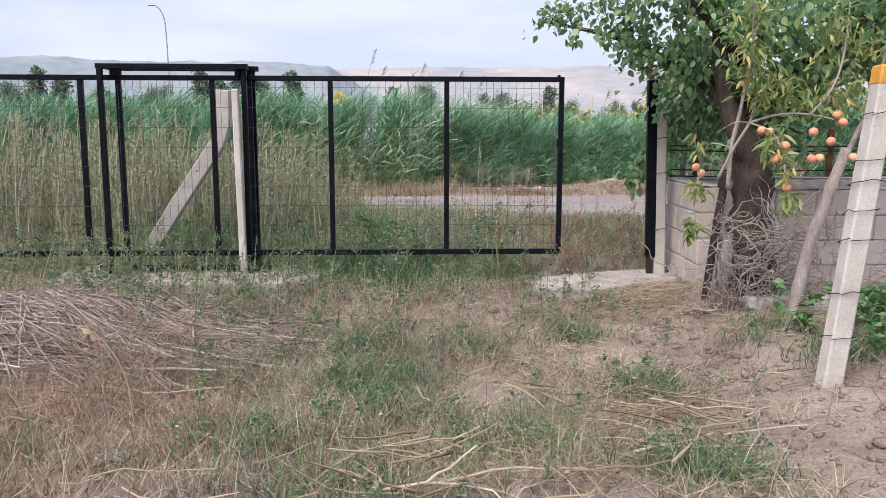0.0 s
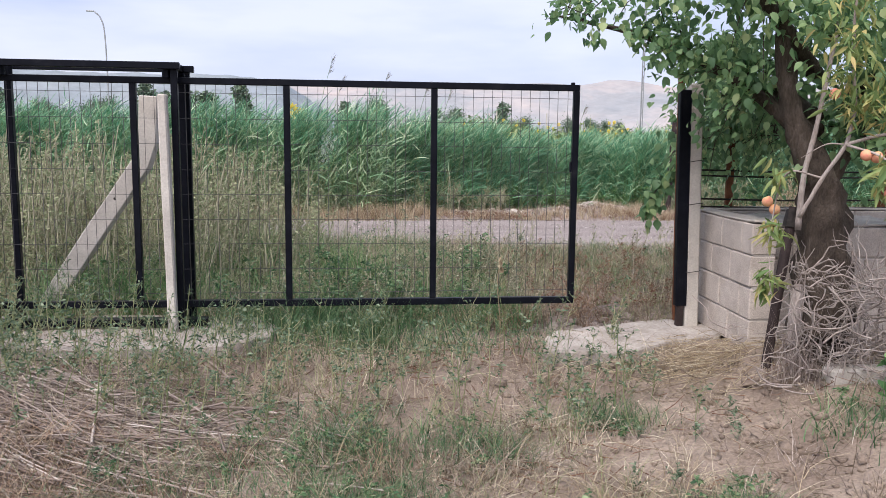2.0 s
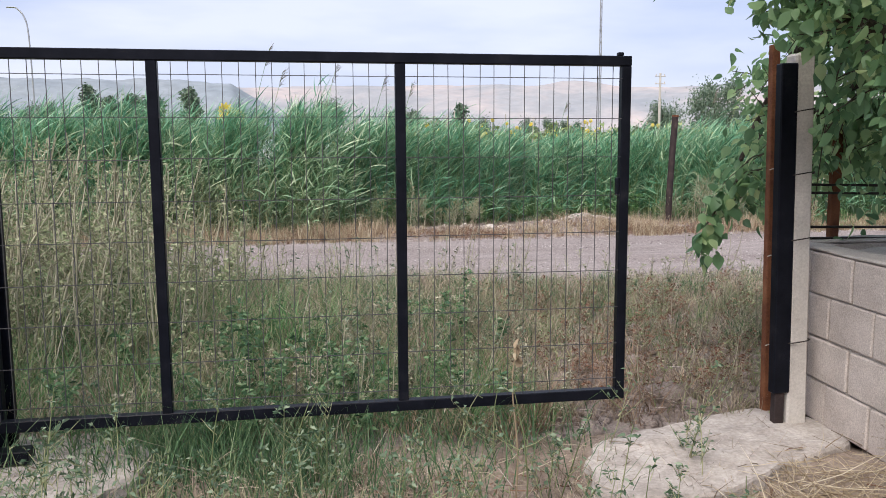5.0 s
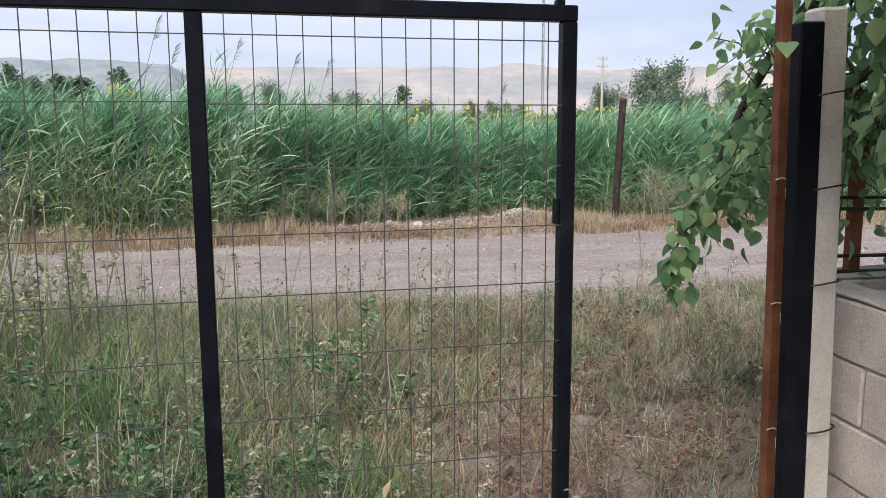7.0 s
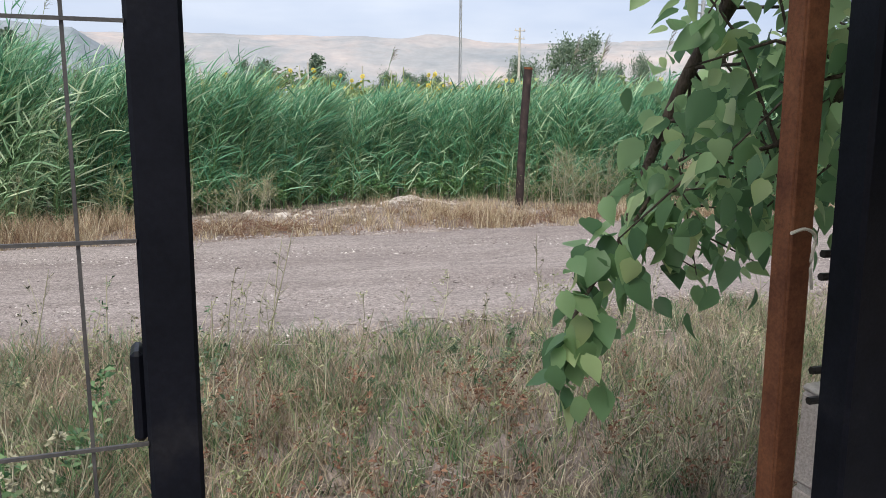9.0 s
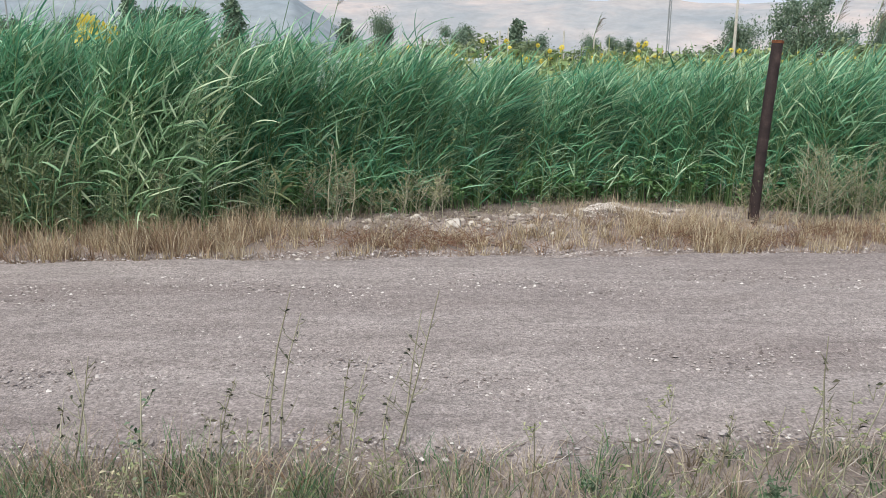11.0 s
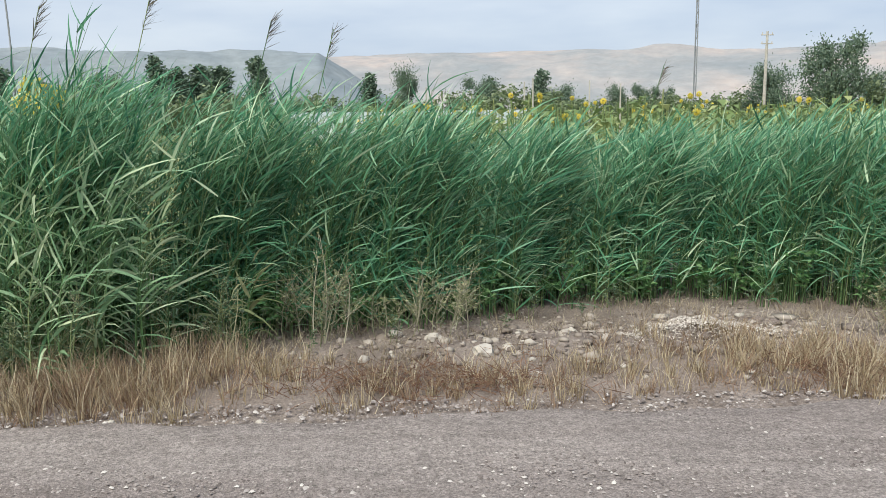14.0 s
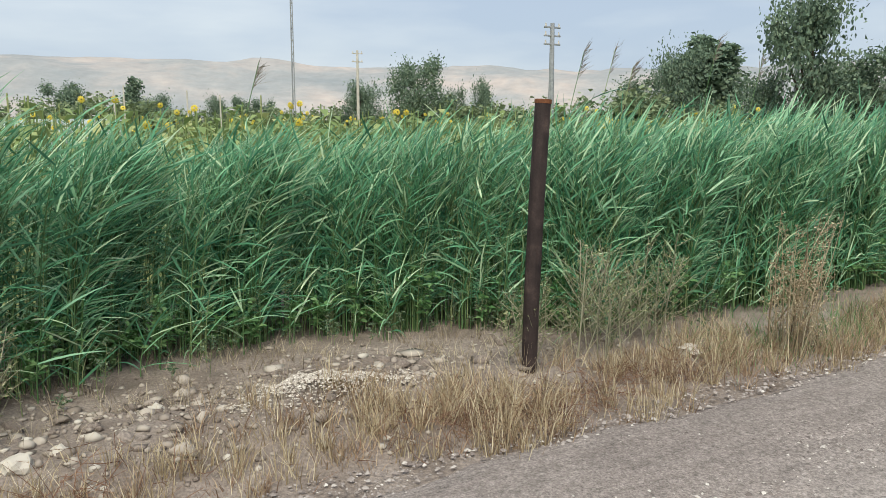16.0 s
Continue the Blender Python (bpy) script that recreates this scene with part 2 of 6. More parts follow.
M_plastic = surf("milky_film", [(0.3, (0.30, 0.35, 0.33)), (0.7, (0.42, 0.47, 0.45))], 0.8, 0.4, fine=8, fine_amount=0.1)
# distance haze is mixed into these colours: greyed blue, pale tan and pink
M_hillhaze = surf("dry_hills_painted_haze", [(0.30, (0.245, 0.265, 0.285)), (0.46, (0.30, 0.305, 0.315)), (0.58, (0.37, 0.345, 0.34)), (0.66, (0.43, 0.375, 0.355)), (0.78, (0.27, 0.285, 0.295))], 0.0035, 1.0, fine=0.02, fine_amount=0.16, bump=0.0)
# woodland green shifted to blue-grey, so the colour itself holds the haze
M_hilldarkhaze = surf("wooded_hills_painted_haze", [(0.32, (0.20, 0.235, 0.265)), (0.55, (0.25, 0.28, 0.30)), (0.75, (0.30, 0.325, 0.33))], 0.005, 1.0, fine=0.03, fine_amount=0.25, bump=0.0)
M_metal = surf("galvanised_steel", [(0.3, (0.30, 0.31, 0.33)), (0.7, (0.45, 0.46, 0.48))], 5.0, 0.5, metal=0.5, fine=60, fine_amount=0.2)
M_orange = surf("orange_paint", [(0.3, (0.55, 0.24, 0.04)), (0.7, (0.70, 0.36, 0.07))], 10.0, 0.7, fine=90, fine_amount=0.2)
M_twine = surf("pale_twine", [(0.3, (0.45, 0.42, 0.36)), (0.7, (0.62, 0.58, 0.5))], 30.0, 0.9)
M_greenplastic = surf("green_plastic", [(0.3, (0.02, 0.17, 0.11)), (0.7, (0.04, 0.26, 0.17))], 20.0, 0.5)

# ---------------------------------------------------------------- mesh helpers
rng = np.random.default_rng(7)
Z3 = np.array((0.0, 0.0, 1.0))


def arrays_to_mesh(name, verts, faces, mats, index=None, smooth=False):
    """verts (n,3), faces (m,k) with one k: a mesh in one go."""
    me = bpy.data.meshes.new(name)
    verts, faces = np.asarray(verts, np.float32), np.asarray(faces, np.int32)
    k = faces.shape[1]
    me.vertices.add(len(verts))
    me.vertices.foreach_set("co", verts.ravel())
    me.loops.add(faces.size)
    me.loops.foreach_set("vertex_index", faces.ravel())
    me.polygons.add(len(faces))
    me.polygons.foreach_set("loop_start", np.arange(0, faces.size, k, dtype=np.int32))
    if index is not None:
        me.polygons.foreach_set("material_index", np.asarray(index, np.int32))
    if smooth:
        me.polygons.foreach_set("use_smooth", np.ones(len(faces), bool))
    for m in mats:
        me.materials.append(m)
    me.update()
    me.validate()
    return me


def strips(P, W, S):
    """Flat ribbons along centre lines P (n,k,3) with half widths W (n,k) and sides S (n,3)."""
    n, k, _ = P.shape
    off = S[:, None, :] * W[:, :, None]
    v = np.stack([P - off, P + off], axis=2).reshape(-1, 3)
    b = (np.arange(n) * k * 2)[:, None] + (np.arange(k - 1) * 2)[None, :]
    f = np.stack([b, b + 1, b + 3, b + 2], axis=-1).reshape(-1, 4)
    return v, f


def tubes(P, R, sides=3):
    """Thin round stalks along P (n,k,3) with radii R (n,k)."""
    n, k, _ = P.shape
    d = P[:, -1] - P[:, 0]
    d /= np.linalg.norm(d, axis=1, keepdims=True) + 1e-9
    a = np.cross(d, np.where(np.abs(d[:, 2:3]) > 0.9, np.array((1.0, 0, 0)), Z3))
    a /= np.linalg.norm(a, axis=1, keepdims=True) + 1e-9
    c = np.cross(d, a)
    ang = np.arange(sides) * 2 * np.pi / sides
    ring = a[:, None, None, :] * np.cos(ang)[None, None, :, None] + c[:, None, None, :] * np.sin(ang)[None, None, :, None]
    v = (P[:, :, None, :] + ring * R[:, :, None, None]).reshape(-1, 3)
    base = (np.arange(n) * k * sides)[:, None, None] + (np.arange(k - 1) * sides)[None, :, None]
    j, j2 = np.arange(sides)[None, None, :], ((np.arange(sides) + 1) % sides)[None, None, :]
    f = np.stack([base + j, base + j2, base + sides + j2, base + sides + j], axis=-1).reshape(-1, 4)
    return v, f


def pack(parts):
    """Joins (verts, faces, material slot) triples."""
    vs, fs, ix, at = [], [], [], 0
    for v, f, m in parts:
        vs.append(v)
        fs.append(f + at)
        ix.append(np.full(len(f), m))
        at += len(v)
    return np.concatenate(vs), np.concatenate(fs), np.concatenate(ix)


def link(name, me, parent=None, label="", category="", kind="", group=""):
    ob = new(name, me)
    ob.parent = parent
    return tagged(ob, label, category, group, kind)


def part(name, bm, material, parent, label="", smooth=False):
    """One bmesh as one mesh object under a thing or a part."""
    me = bpy.data.meshes.new(name)
    if smooth:
        for f in bm.faces:
            f.smooth = True
    bm.to_mesh(me)
    bm.free()
    me.materials.append(material)
    ob = new(name, me)
    ob.parent = parent
    return tagged(ob, label)


def thing(name, at=(0, 0, 0), label="", category="", group="", kind=""):
    ob = new(name)
    ob.location = at
    ob.empty_display_size = 0.1
    return tagged(ob, label, category, group, kind)


def box(size, at=(0, 0, 0), bevel=0.004, turn=None, rough=0.0, cuts=0):
    """A bevelled box; with rough, its faces are cut and worn uneven."""
    bm = bmesh.new()
    bmesh.ops.create_cube(bm, size=1.0, matrix=Matrix.Diagonal((*size, 1)))
    if bevel:
        bmesh.ops.bevel(bm, geom=bm.edges[:], offset=bevel, segments=1, affect="EDGES")
    if cuts:
        bmesh.ops.subdivide_edges(bm, edges=[e for e in bm.edges if e.calc_length() > 0.05], cuts=cuts, use_grid_fill=True)
    if rough:
        for v in bm.verts:
            v.co += noise.noise_vector(v.co * 9 + Vector(at) * 3) * rough
    m = Matrix.Translation(at)
    if turn is not None:
        m = m @ turn
    bm.transform(m)
    return bm


def rod(points, radii, sides=10, cap=True, wobble=0.0):
    """A tube through points with radii, with flat ends."""
    bm = bmesh.new()
    rings = []
    for i, p in enumerate(points):
        p = Vector(p)
        a, b = Vector(points[max(i - 1, 0)]), Vector(points[min(i + 1, len(points) - 1)])
        q = (b - a).to_track_quat("Z", "Y")
        r = radii[i] if isinstance(radii, (list, tuple)) else radii
        ring = []
        for k in range(sides):
            t = 2 * math.pi * k / sides
            rr = r * (1 + wobble * noise.noise(Vector((math.cos(t) * 1.5, math.sin(t) * 1.5, i * 0.6 + p.x))))
            ring.append(bm.verts.new(p + q @ Vector((math.cos(t) * rr, math.sin(t) * rr, 0))))
        rings.append(ring)
    for r0, r1 in zip(rings, rings[1:]):
        for k in range(sides):
            bm.faces.new((r0[k], r0[(k + 1) % sides], r1[(k + 1) % sides], r1[k]))
    if cap:
        bm.faces.new(list(reversed(rings[0])))
        bm.faces.new(rings[-1])
    return bm


def bend(points, n=8):
    """A smooth line through a few points (Catmull-Rom)."""
    p = [Vector(q) for q in points]
    p = [p[0] * 2 - p[1]] + p + [p[-1] * 2 - p[-2]]
    out = []
    for i in range(1, len(p) - 2):
        for k in range(n):
            t = k / n
            a, b, c, d = p[i - 1], p[i], p[i + 1], p[i + 2]
            out.append(0.5 * ((2 * b) + (c - a) * t + (2 * a - 5 * b + 4 * c - d) * t * t + (3 * b - a - 3 * c + d) * t ** 3))
    out.append(p[-2])
    return out


def smooth01(a, b, v):
    t = np.clip((v - a) / (b - a), 0, 1)
    return t * t * (3 - 2 * t)


def lumps(x, y, s):
    """Soft unevenness between -1 and 1."""
    return (np.sin(x * s + 1.3 * np.sin(y * s * 0.7)) * np.cos(y * s * 1.1 + 0.8 * np.sin(x * s * 0.6)) + 0.5 * np.sin(x * s * 2.3 + y * s * 1.9 + 1.0) * np.cos(y * s * 2.7 - x * s * 1.1)) / 1.5


def ground_z(x, y):
    x, y = np.asarray(x, float), np.asarray(y, float)
    z = np.interp(y, [-60, 0, 3, 5.3, 7.0, 7.7, 9.5, 11.6, 12.3, 16.2, 16.9, 18.4, 22, 60], [-0.1, -0.1, -0.2, -0.29, -0.25, -0.14, -0.1, 0.05, 0.11, 0.11, 0.20, 0.14, 0.1, 0.1])
    z = z + 0.2 * smooth01(1.7, 2.7, x) * (1 - smooth01(7.0, 8.5, y)) * smooth01(2.5, 4.5, y)
    z = z + 0.34 * np.exp(-((x + 3.2) / 1.0) ** 2 - ((y - 6.3) / 0.8) ** 2)
    z = z + 0.13 * np.exp(-((x - 4.2) / 1.2) ** 2 - ((y - 17.0) / 0.5) ** 2)
    z = z + 0.09 * np.exp(-((x + 2.5) / 1.4) ** 2 - ((y - 7.9) / 0.6) ** 2)
    z = z + np.exp(-((x - 3.6) / 2.4) ** 2 - ((y - 17.4) / 0.7) ** 2) * (0.035 * lumps(x, y, 8.0) + 0.02 * lumps(x, y + 3, 19.0))
    inside = (1 - smooth01(7.4, 8.2, y)) * np.exp(-(np.hypot(x, y - 5) / 9) ** 2)
    z = z + inside * (0.022 * lumps(x + 5, y + 2, 4.3) + 0.016 * lumps(x, y + 5, 10.0))
    z = z + 0.07 * np.exp(-((x - 0.34) / 0.35) ** 2 - ((y - 7.25) / 0.25) ** 2)
    off_road = 1 - smooth01(11.9, 12.4, y) * (1 - smooth01(16.0, 16.5, y))
    near = np.exp(-(np.hypot(x - 1, y - 9) / 25) ** 2)
    return z + off_road * near * (0.03 * lumps(x, y, 2.1) + 0.014 * lumps(x + 3, y, 6.5) + 0.006 * lumps(x, y + 9, 17.0))


def blades(x, y, h, width, bendy, lean=None, k=3, lift=0.0, droop=0.25):
    """Grass blades rooted on the ground."""
    n = len(x)
    az = rng.uniform(0, 2 * np.pi, n) if lean is None else lean
    d = np.stack([np.cos(az), np.sin(az), np.zeros(n)], 1)
    s = np.linspace(0, 1, k)
    root = np.stack([x, y, ground_z(x, y) - 0.01 + lift], 1)
    up = h[:, None] * (s - droop * bendy[:, None] * s ** 2)
    out = h[:, None] * bendy[:, None] * s ** 1.7
    P = root[:, None, :] + up[:, :, None] * Z3 + out[:, :, None] * d[:, None, :]
    W = width[:, None] * np.linspace(1, 0.12, k)[None, :] * 0.5
    sa = rng.uniform(0, 2 * np.pi, n)
    S = np.stack([np.cos(sa), np.sin(sa), np.zeros(n)], 1)
    return strips(P, W, S)


def lying(x, y, length, width, k=3, tilt=0.25, height=0.06):
    """Fallen stalks."""
    n = len(x)
    az = rng.uniform(0, 2 * np.pi, n)
    s = np.linspace(-0.5, 0.5, k)
    curve = rng.normal(0, 0.12, n)
    px = x[:, None] + length[:, None] * (np.cos(az)[:, None] * s - np.sin(az)[:, None] * curve[:, None] * s * s * 4)
    py = y[:, None] + length[:, None] * (np.sin(az)[:, None] * s + np.cos(az)[:, None] * curve[:, None] * s * s * 4)
    t = rng.normal(0, tilt, n)
    pz = ground_z(px, py) + 0.012 + rng.uniform(0, height, n)[:, None] + np.abs(t)[:, None] * (s + 0.5) * length[:, None]
    return tubes(np.stack([px, py, pz], -1), width[:, None] * 0.5 * np.linspace(1, 0.6, k)[None, :], 3)


def scatter(n, x0, x1, y0, y1, keep):
    """Points in a rectangle, thinned by keep(x, y) between 0 and 1."""
    x, y = rng.uniform(x0, x1, n), rng.uniform(y0, y1, n)
    ok = rng.uniform(0, 1, n) < keep(x, y)
    return x[ok], y[ok]


def tufts(n, per, radius, x0, x1, y0, y1, keep):
    """Blades gathered in tufts: places and outward leanings."""
    cx, cy = scatter(n, x0, x1, y0, y1, keep)
    k = len(cx)
    a, r = rng.uniform(0, 2 * np.pi, (k, per)), np.abs(rng.normal(0, 1, (k, per))) * radius * rng.uniform(0.4, 1.5, (k, 1))
    return (cx[:, None] + np.cos(a) * r).ravel(), (cy[:, None] + np.sin(a) * r).ravel(), (a + rng.normal(0, 0.7, a.shape)).ravel()


def weed_mesh(x, y, h, mats, leaf=0.035, branches=7, leaves=7, spread=0.45, thick=0.0035, lean_x=0.1):
    """Branching weeds: a stalk, side shoots and small leaves."""
    n = len(x)
    root = np.stack([x, y, ground_z(x, y) - 0.01], 1)
    tip = root + np.stack([rng.normal(lean_x, 0.12, n) * h, rng.normal(0, 0.12, n) * h, h], 1)
    s = np.linspace(0, 1, 4)
    sway = rng.normal(0, 0.04, (n, 1, 3)) * h[:, None, None] * (s * (1 - s))[None, :, None] * 4
    P = root[:, None] * (1 - s)[None, :, None] + tip[:, None] * s[None, :, None] + sway
    parts = [(*tubes(P, np.full((n, 4), thick) * np.linspace(1.3, 0.5, 4) * (h[:, None] / 0.6) ** 0.5), 0)]
    bs = rng.uniform(0.2, 0.97, (n, branches))
    b0 = root[:, None] * (1 - bs)[..., None] + tip[:, None] * bs[..., None]
    az = rng.uniform(0, 2 * np.pi, (n, branches))
    bl = h[:, None] * spread * (1.1 - bs) * rng.uniform(0.5, 1.1, (n, branches)) + 0.03
    bd = np.stack([np.cos(az), np.sin(az), rng.uniform(0.5, 1.5, (n, branches))], -1)
    bd /= np.linalg.norm(bd, axis=-1, keepdims=True)
    b1 = b0 + bd * bl[..., None]
    BP = np.stack([b0, (b0 + b1) / 2 - 0.06 * bl[..., None] * Z3, b1], 2).reshape(-1, 3, 3)
    parts.append((*tubes(BP, np.full((len(BP), 3), thick * 0.6) * np.array((1, 0.8, 0.4))), 0))
    if leaves:
        ls = rng.uniform(0.15, 1.0, (n, branches, leaves))
        l0 = (b0[:, :, None] * (1 - ls)[..., None] + b1[:, :, None] * ls[..., None]).reshape(-1, 3)
        m = len(l0)
        ld = rng.normal(0, 1, (m, 3))
        ld[:, 2] = np.abs(ld[:, 2]) * 0.6
        ld /= np.linalg.norm(ld, axis=1, keepdims=True)
        ln = leaf * rng.uniform(0.5, 1.3, m)
        LP = l0[:, None] + ld[:, None] * (ln[:, None] * np.array((0, 0.5, 1.0)))[..., None]
        LP[:, 2, 2] -= ln * 0.25
        sd = np.cross(ld, rng.normal(0, 1, (m, 3)))
        sd /= np.linalg.norm(sd, axis=1, keepdims=True) + 1e-9
        parts.append((*strips(LP, ln[:, None] * np.array((0.05, 0.2, 0.02)), sd), 1))
    v, f, ix = pack(parts)
    return v, f, ix, mats


def leaf_cloud(C, D, size, fold=0.25, wide=0.42):
    """Broad pointed leaves at C, tips along D, creased along the midrib and curling at the tip."""
    n = len(C)
    up = rng.normal(0, 0.5, (n, 3)) + Z3
    side = np.cross(D, up)
    side /= np.linalg.norm(side, axis=1, keepdims=True) + 1e-9
    nor = np.cross(side, D)
    L = size[:, None]
    curl = rng.uniform(0.02, 0.3, (n, 1))
    rows = []
    for t, w in ((0.0, 0.28), (0.14, 0.86), (0.36, 1.0), (0.6, 0.74), (0.82, 0.36), (1.0, 0.0)):
        mid = C + D * L * (t - (0.06 if t == 0 else 0)) * 1.0 - nor * L * curl * t * t
        e = side * L * wide * w
        lift = nor * L * fold * wide * w
        rows.append((mid, mid - e + lift - D * L * (0.05 if t == 0 else 0), mid + e + lift - D * L * (0.05 if t == 0 else 0)))
    v = np.stack([p for r in rows for p in r], 1).reshape(-1, 3)
    b = (np.arange(n) * 18)[:, None]
    f = []
    for k in range(5):
        q = 3 * k
        f += [b + np.array([[q, q + 3, q + 4, q + 1]]), b + np.array([[q, q + 2, q + 5, q + 3]])]
    return v, np.concatenate(f, 0)


def unit(a):
    return a / (np.linalg.norm(a, axis=-1, keepdims=True) + 1e-9)

# ---------------------------------------------------------------- ground, road, distance
def lines(core0, core1, step, far):
    inner = list(np.arange(core0, core1 + 1e-6, step))
    out, d, a, b = [], step * 1.5, core0, core1
    left, right = [], []
    while a > -far:
        a -= d
        b += d
        left.append(a)
        right.append(b)
        d *= 1.35
    return np.array(left[::-1] + inner + right)


gx, gy = lines(-7, 12, 0.09, 4200), lines(0, 20, 0.09, 4200)
GX, GY = np.meshgrid(gx, gy, indexing="ij")
gv = np.stack([GX, GY, ground_z(GX, GY)], -1).reshape(-1, 3)
ny = len(gy)
gi = (np.arange(len(gx) - 1) * ny)[:, None] + np.arange(ny - 1)[None, :]
gf = np.stack([gi, gi + ny, gi + ny + 1, gi + 1], -1).reshape(-1, 4)
cy, cx = (GY[:-1, :-1] + GY[1:, 1:]) / 2, (GX[:-1, :-1] + GX[1:, 1:]) / 2
link("ground", arrays_to_mesh("ground", gv, gf, [M_soil, M_verge, M_field], ((cy > 8.5).astype(int) + (cy > 21)).ravel(), True), label="dry tan soil with loose earth and litter", category="ground", kind="structure")

rx = np.concatenate([np.linspace(-400, -12, 40), np.arange(-11.8, 16, 0.2), np.linspace(16.2, 400, 40)])
rows = []
for s in np.linspace(0, 1, 22):
    edge = (1 - 2 * abs(s - 0.5)) * 2
    wob = 0.10 * np.sin(rx * 1.7) + 0.06 * np.sin(rx * 4.1 + 1) + 0.03 * np.sin(rx * 9.7)
    y = 12.35 + s * 3.75 + wob * (1 - s) + (0.05 * np.sin(rx * 2.3 + 2) + 0.03 * np.sin(rx * 7.0)) * s
    zz = 0.145 - 0.055 * max(0.0, 1 - edge * 6) + 0.006 * np.sin(rx * 3.1 + s * 20) * min(1, edge * 4) - 0.012 * (math.exp(-((s - 0.27) / 0.07) ** 2) + math.exp(-((s - 0.72) / 0.07) ** 2))
    rows.append(np.stack([rx, y, zz], -1))
RV = np.stack(rows, 1)
nr = RV.shape[1]
ri = (np.arange(len(rx) - 1) * nr)[:, None] + np.arange(nr - 1)[None, :]
link("road", arrays_to_mesh("road", RV.reshape(-1, 3), np.stack([ri, ri + nr, ri + nr + 1, ri + 1], -1).reshape(-1, 4), [M_road], None, True), label="unpaved grey gravel track with worn wheel lines", category="road", kind="structure")


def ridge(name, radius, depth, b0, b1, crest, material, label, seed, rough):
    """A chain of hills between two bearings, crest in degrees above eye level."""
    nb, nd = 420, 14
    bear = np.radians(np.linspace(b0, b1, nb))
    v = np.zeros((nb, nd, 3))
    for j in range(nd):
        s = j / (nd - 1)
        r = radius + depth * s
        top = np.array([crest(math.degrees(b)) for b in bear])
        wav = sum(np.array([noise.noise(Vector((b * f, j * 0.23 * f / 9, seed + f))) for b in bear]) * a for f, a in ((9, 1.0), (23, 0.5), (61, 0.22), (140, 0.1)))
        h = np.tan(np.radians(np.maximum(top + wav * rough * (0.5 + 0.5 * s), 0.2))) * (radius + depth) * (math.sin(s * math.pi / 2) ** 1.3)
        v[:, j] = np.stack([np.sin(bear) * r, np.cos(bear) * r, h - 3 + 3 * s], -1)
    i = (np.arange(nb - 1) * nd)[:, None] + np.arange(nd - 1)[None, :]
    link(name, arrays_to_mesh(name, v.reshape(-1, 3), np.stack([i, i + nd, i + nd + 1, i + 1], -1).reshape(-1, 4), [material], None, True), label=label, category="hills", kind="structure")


ridge("backdrop_hills_dry", 2200, 900, -180, 180, lambda b: 4.15 + 0.25 * math.sin(b * 0.09 + 1), M_hillhaze, "distant dry hills, their tan and pink paled by painted haze", 3.0, 0.55)
ridge("backdrop_hills_wooded", 1500, 400, -95, 4, lambda b: 4.55 * min(1.0, max(0.05, (1.5 - b) / 7.0)), M_hilldarkhaze, "distant wooded hills, haze painted into their blue-green colour", 8.0, 0.35)


# ---------------------------------------------------------------- sliding gate
GATE_Y, BAR = 8.215, 0.05
gate = thing("sliding_gate", (1.3, GATE_Y, 0.18), "black painted steel sliding gate with welded wire mesh, partly open", "gate")
gx0, gx1, gz0, gz1 = -5.65, 1.305, 0.205, 1.945


def gpart(name, size, at, mat=M_black, label="", bevel=0.004):
    ob = part(name, box(size, Vector(at) - gate.location, bevel), mat, gate, label)
    return ob


gpart("top_rail", (gx1 - gx0 + BAR, BAR, BAR), ((gx0 + gx1) / 2, GATE_Y, gz1))
gpart("bottom_rail", (gx1 - gx0 + BAR, BAR, 0.055), ((gx0 + gx1) / 2, GATE_Y, gz0))
for k in range(7):
    x = gx1 - k * 1.158 - (0.12 if k == 4 else 0)
    gpart("upright", (BAR, BAR - 0.004, gz1 - gz0 - BAR), (x, GATE_Y, (gz0 + gz1) / 2))
gpart("latch_plate", (0.012, 0.04, 0.09), (gx1 - BAR / 2 - 0.006, GATE_Y + 0.004, 1.31), M_black, "black steel latch plate")
gpart("end_cap", (0.03, 0.03, 0.02), (gx1 - 0.03, GATE_Y, gz1 + 0.034))
wy = GATE_Y - 0.022
wire_v = box((0.0032, 0.0032, gz1 - gz0), (0, 0, 0), 0)
wv = bpy.data.meshes.new("upright_wire")
wire_v.to_mesh(wv)
wire_v.free()
wv.materials.append(M_mesh)
wire_h = box((1.11, 0.0034, 0.0034), (0, 0, 0), 0)
wh = bpy.data.meshes.new("cross_wire")
wire_h.to_mesh(wh)
wire_h.free()
wh.materials.append(M_mesh)
for k in range(6):
    right = gx1 - k * 1.158
    for j in range(14):
        ob = new("upright_wire", wv)
        ob.parent = gate
        ob.location = Vector((right - 0.076 - 0.0768 * j + random.uniform(-0.004, 0.004), wy + 0.004, (gz0 + gz1) / 2)) - gate.location
        ob.rotation_euler = (random.uniform(-0.003, 0.003), random.uniform(-0.006, 0.006), 0)
    for j in range(9):
        ob = new("cross_wire", wh)
        ob.parent = gate
        ob.location = Vector((right - 0.579, wy, 0.291 + 0.1955 * j + random.uniform(-0.004, 0.004))) - gate.location
        ob.rotation_euler = (0, random.uniform(-0.004, 0.004), 0)

portal = thing("gate_guide_frame", (-2.5, 8.2, 0.02), "black painted steel guide frame straddling the sliding gate", "gate frame")


def ppart(name, size, at, mat=M_black, turn=None, label=""):
    return part(name, box(size, Vector(at) - portal.location, 0.004, turn), mat, portal, label)


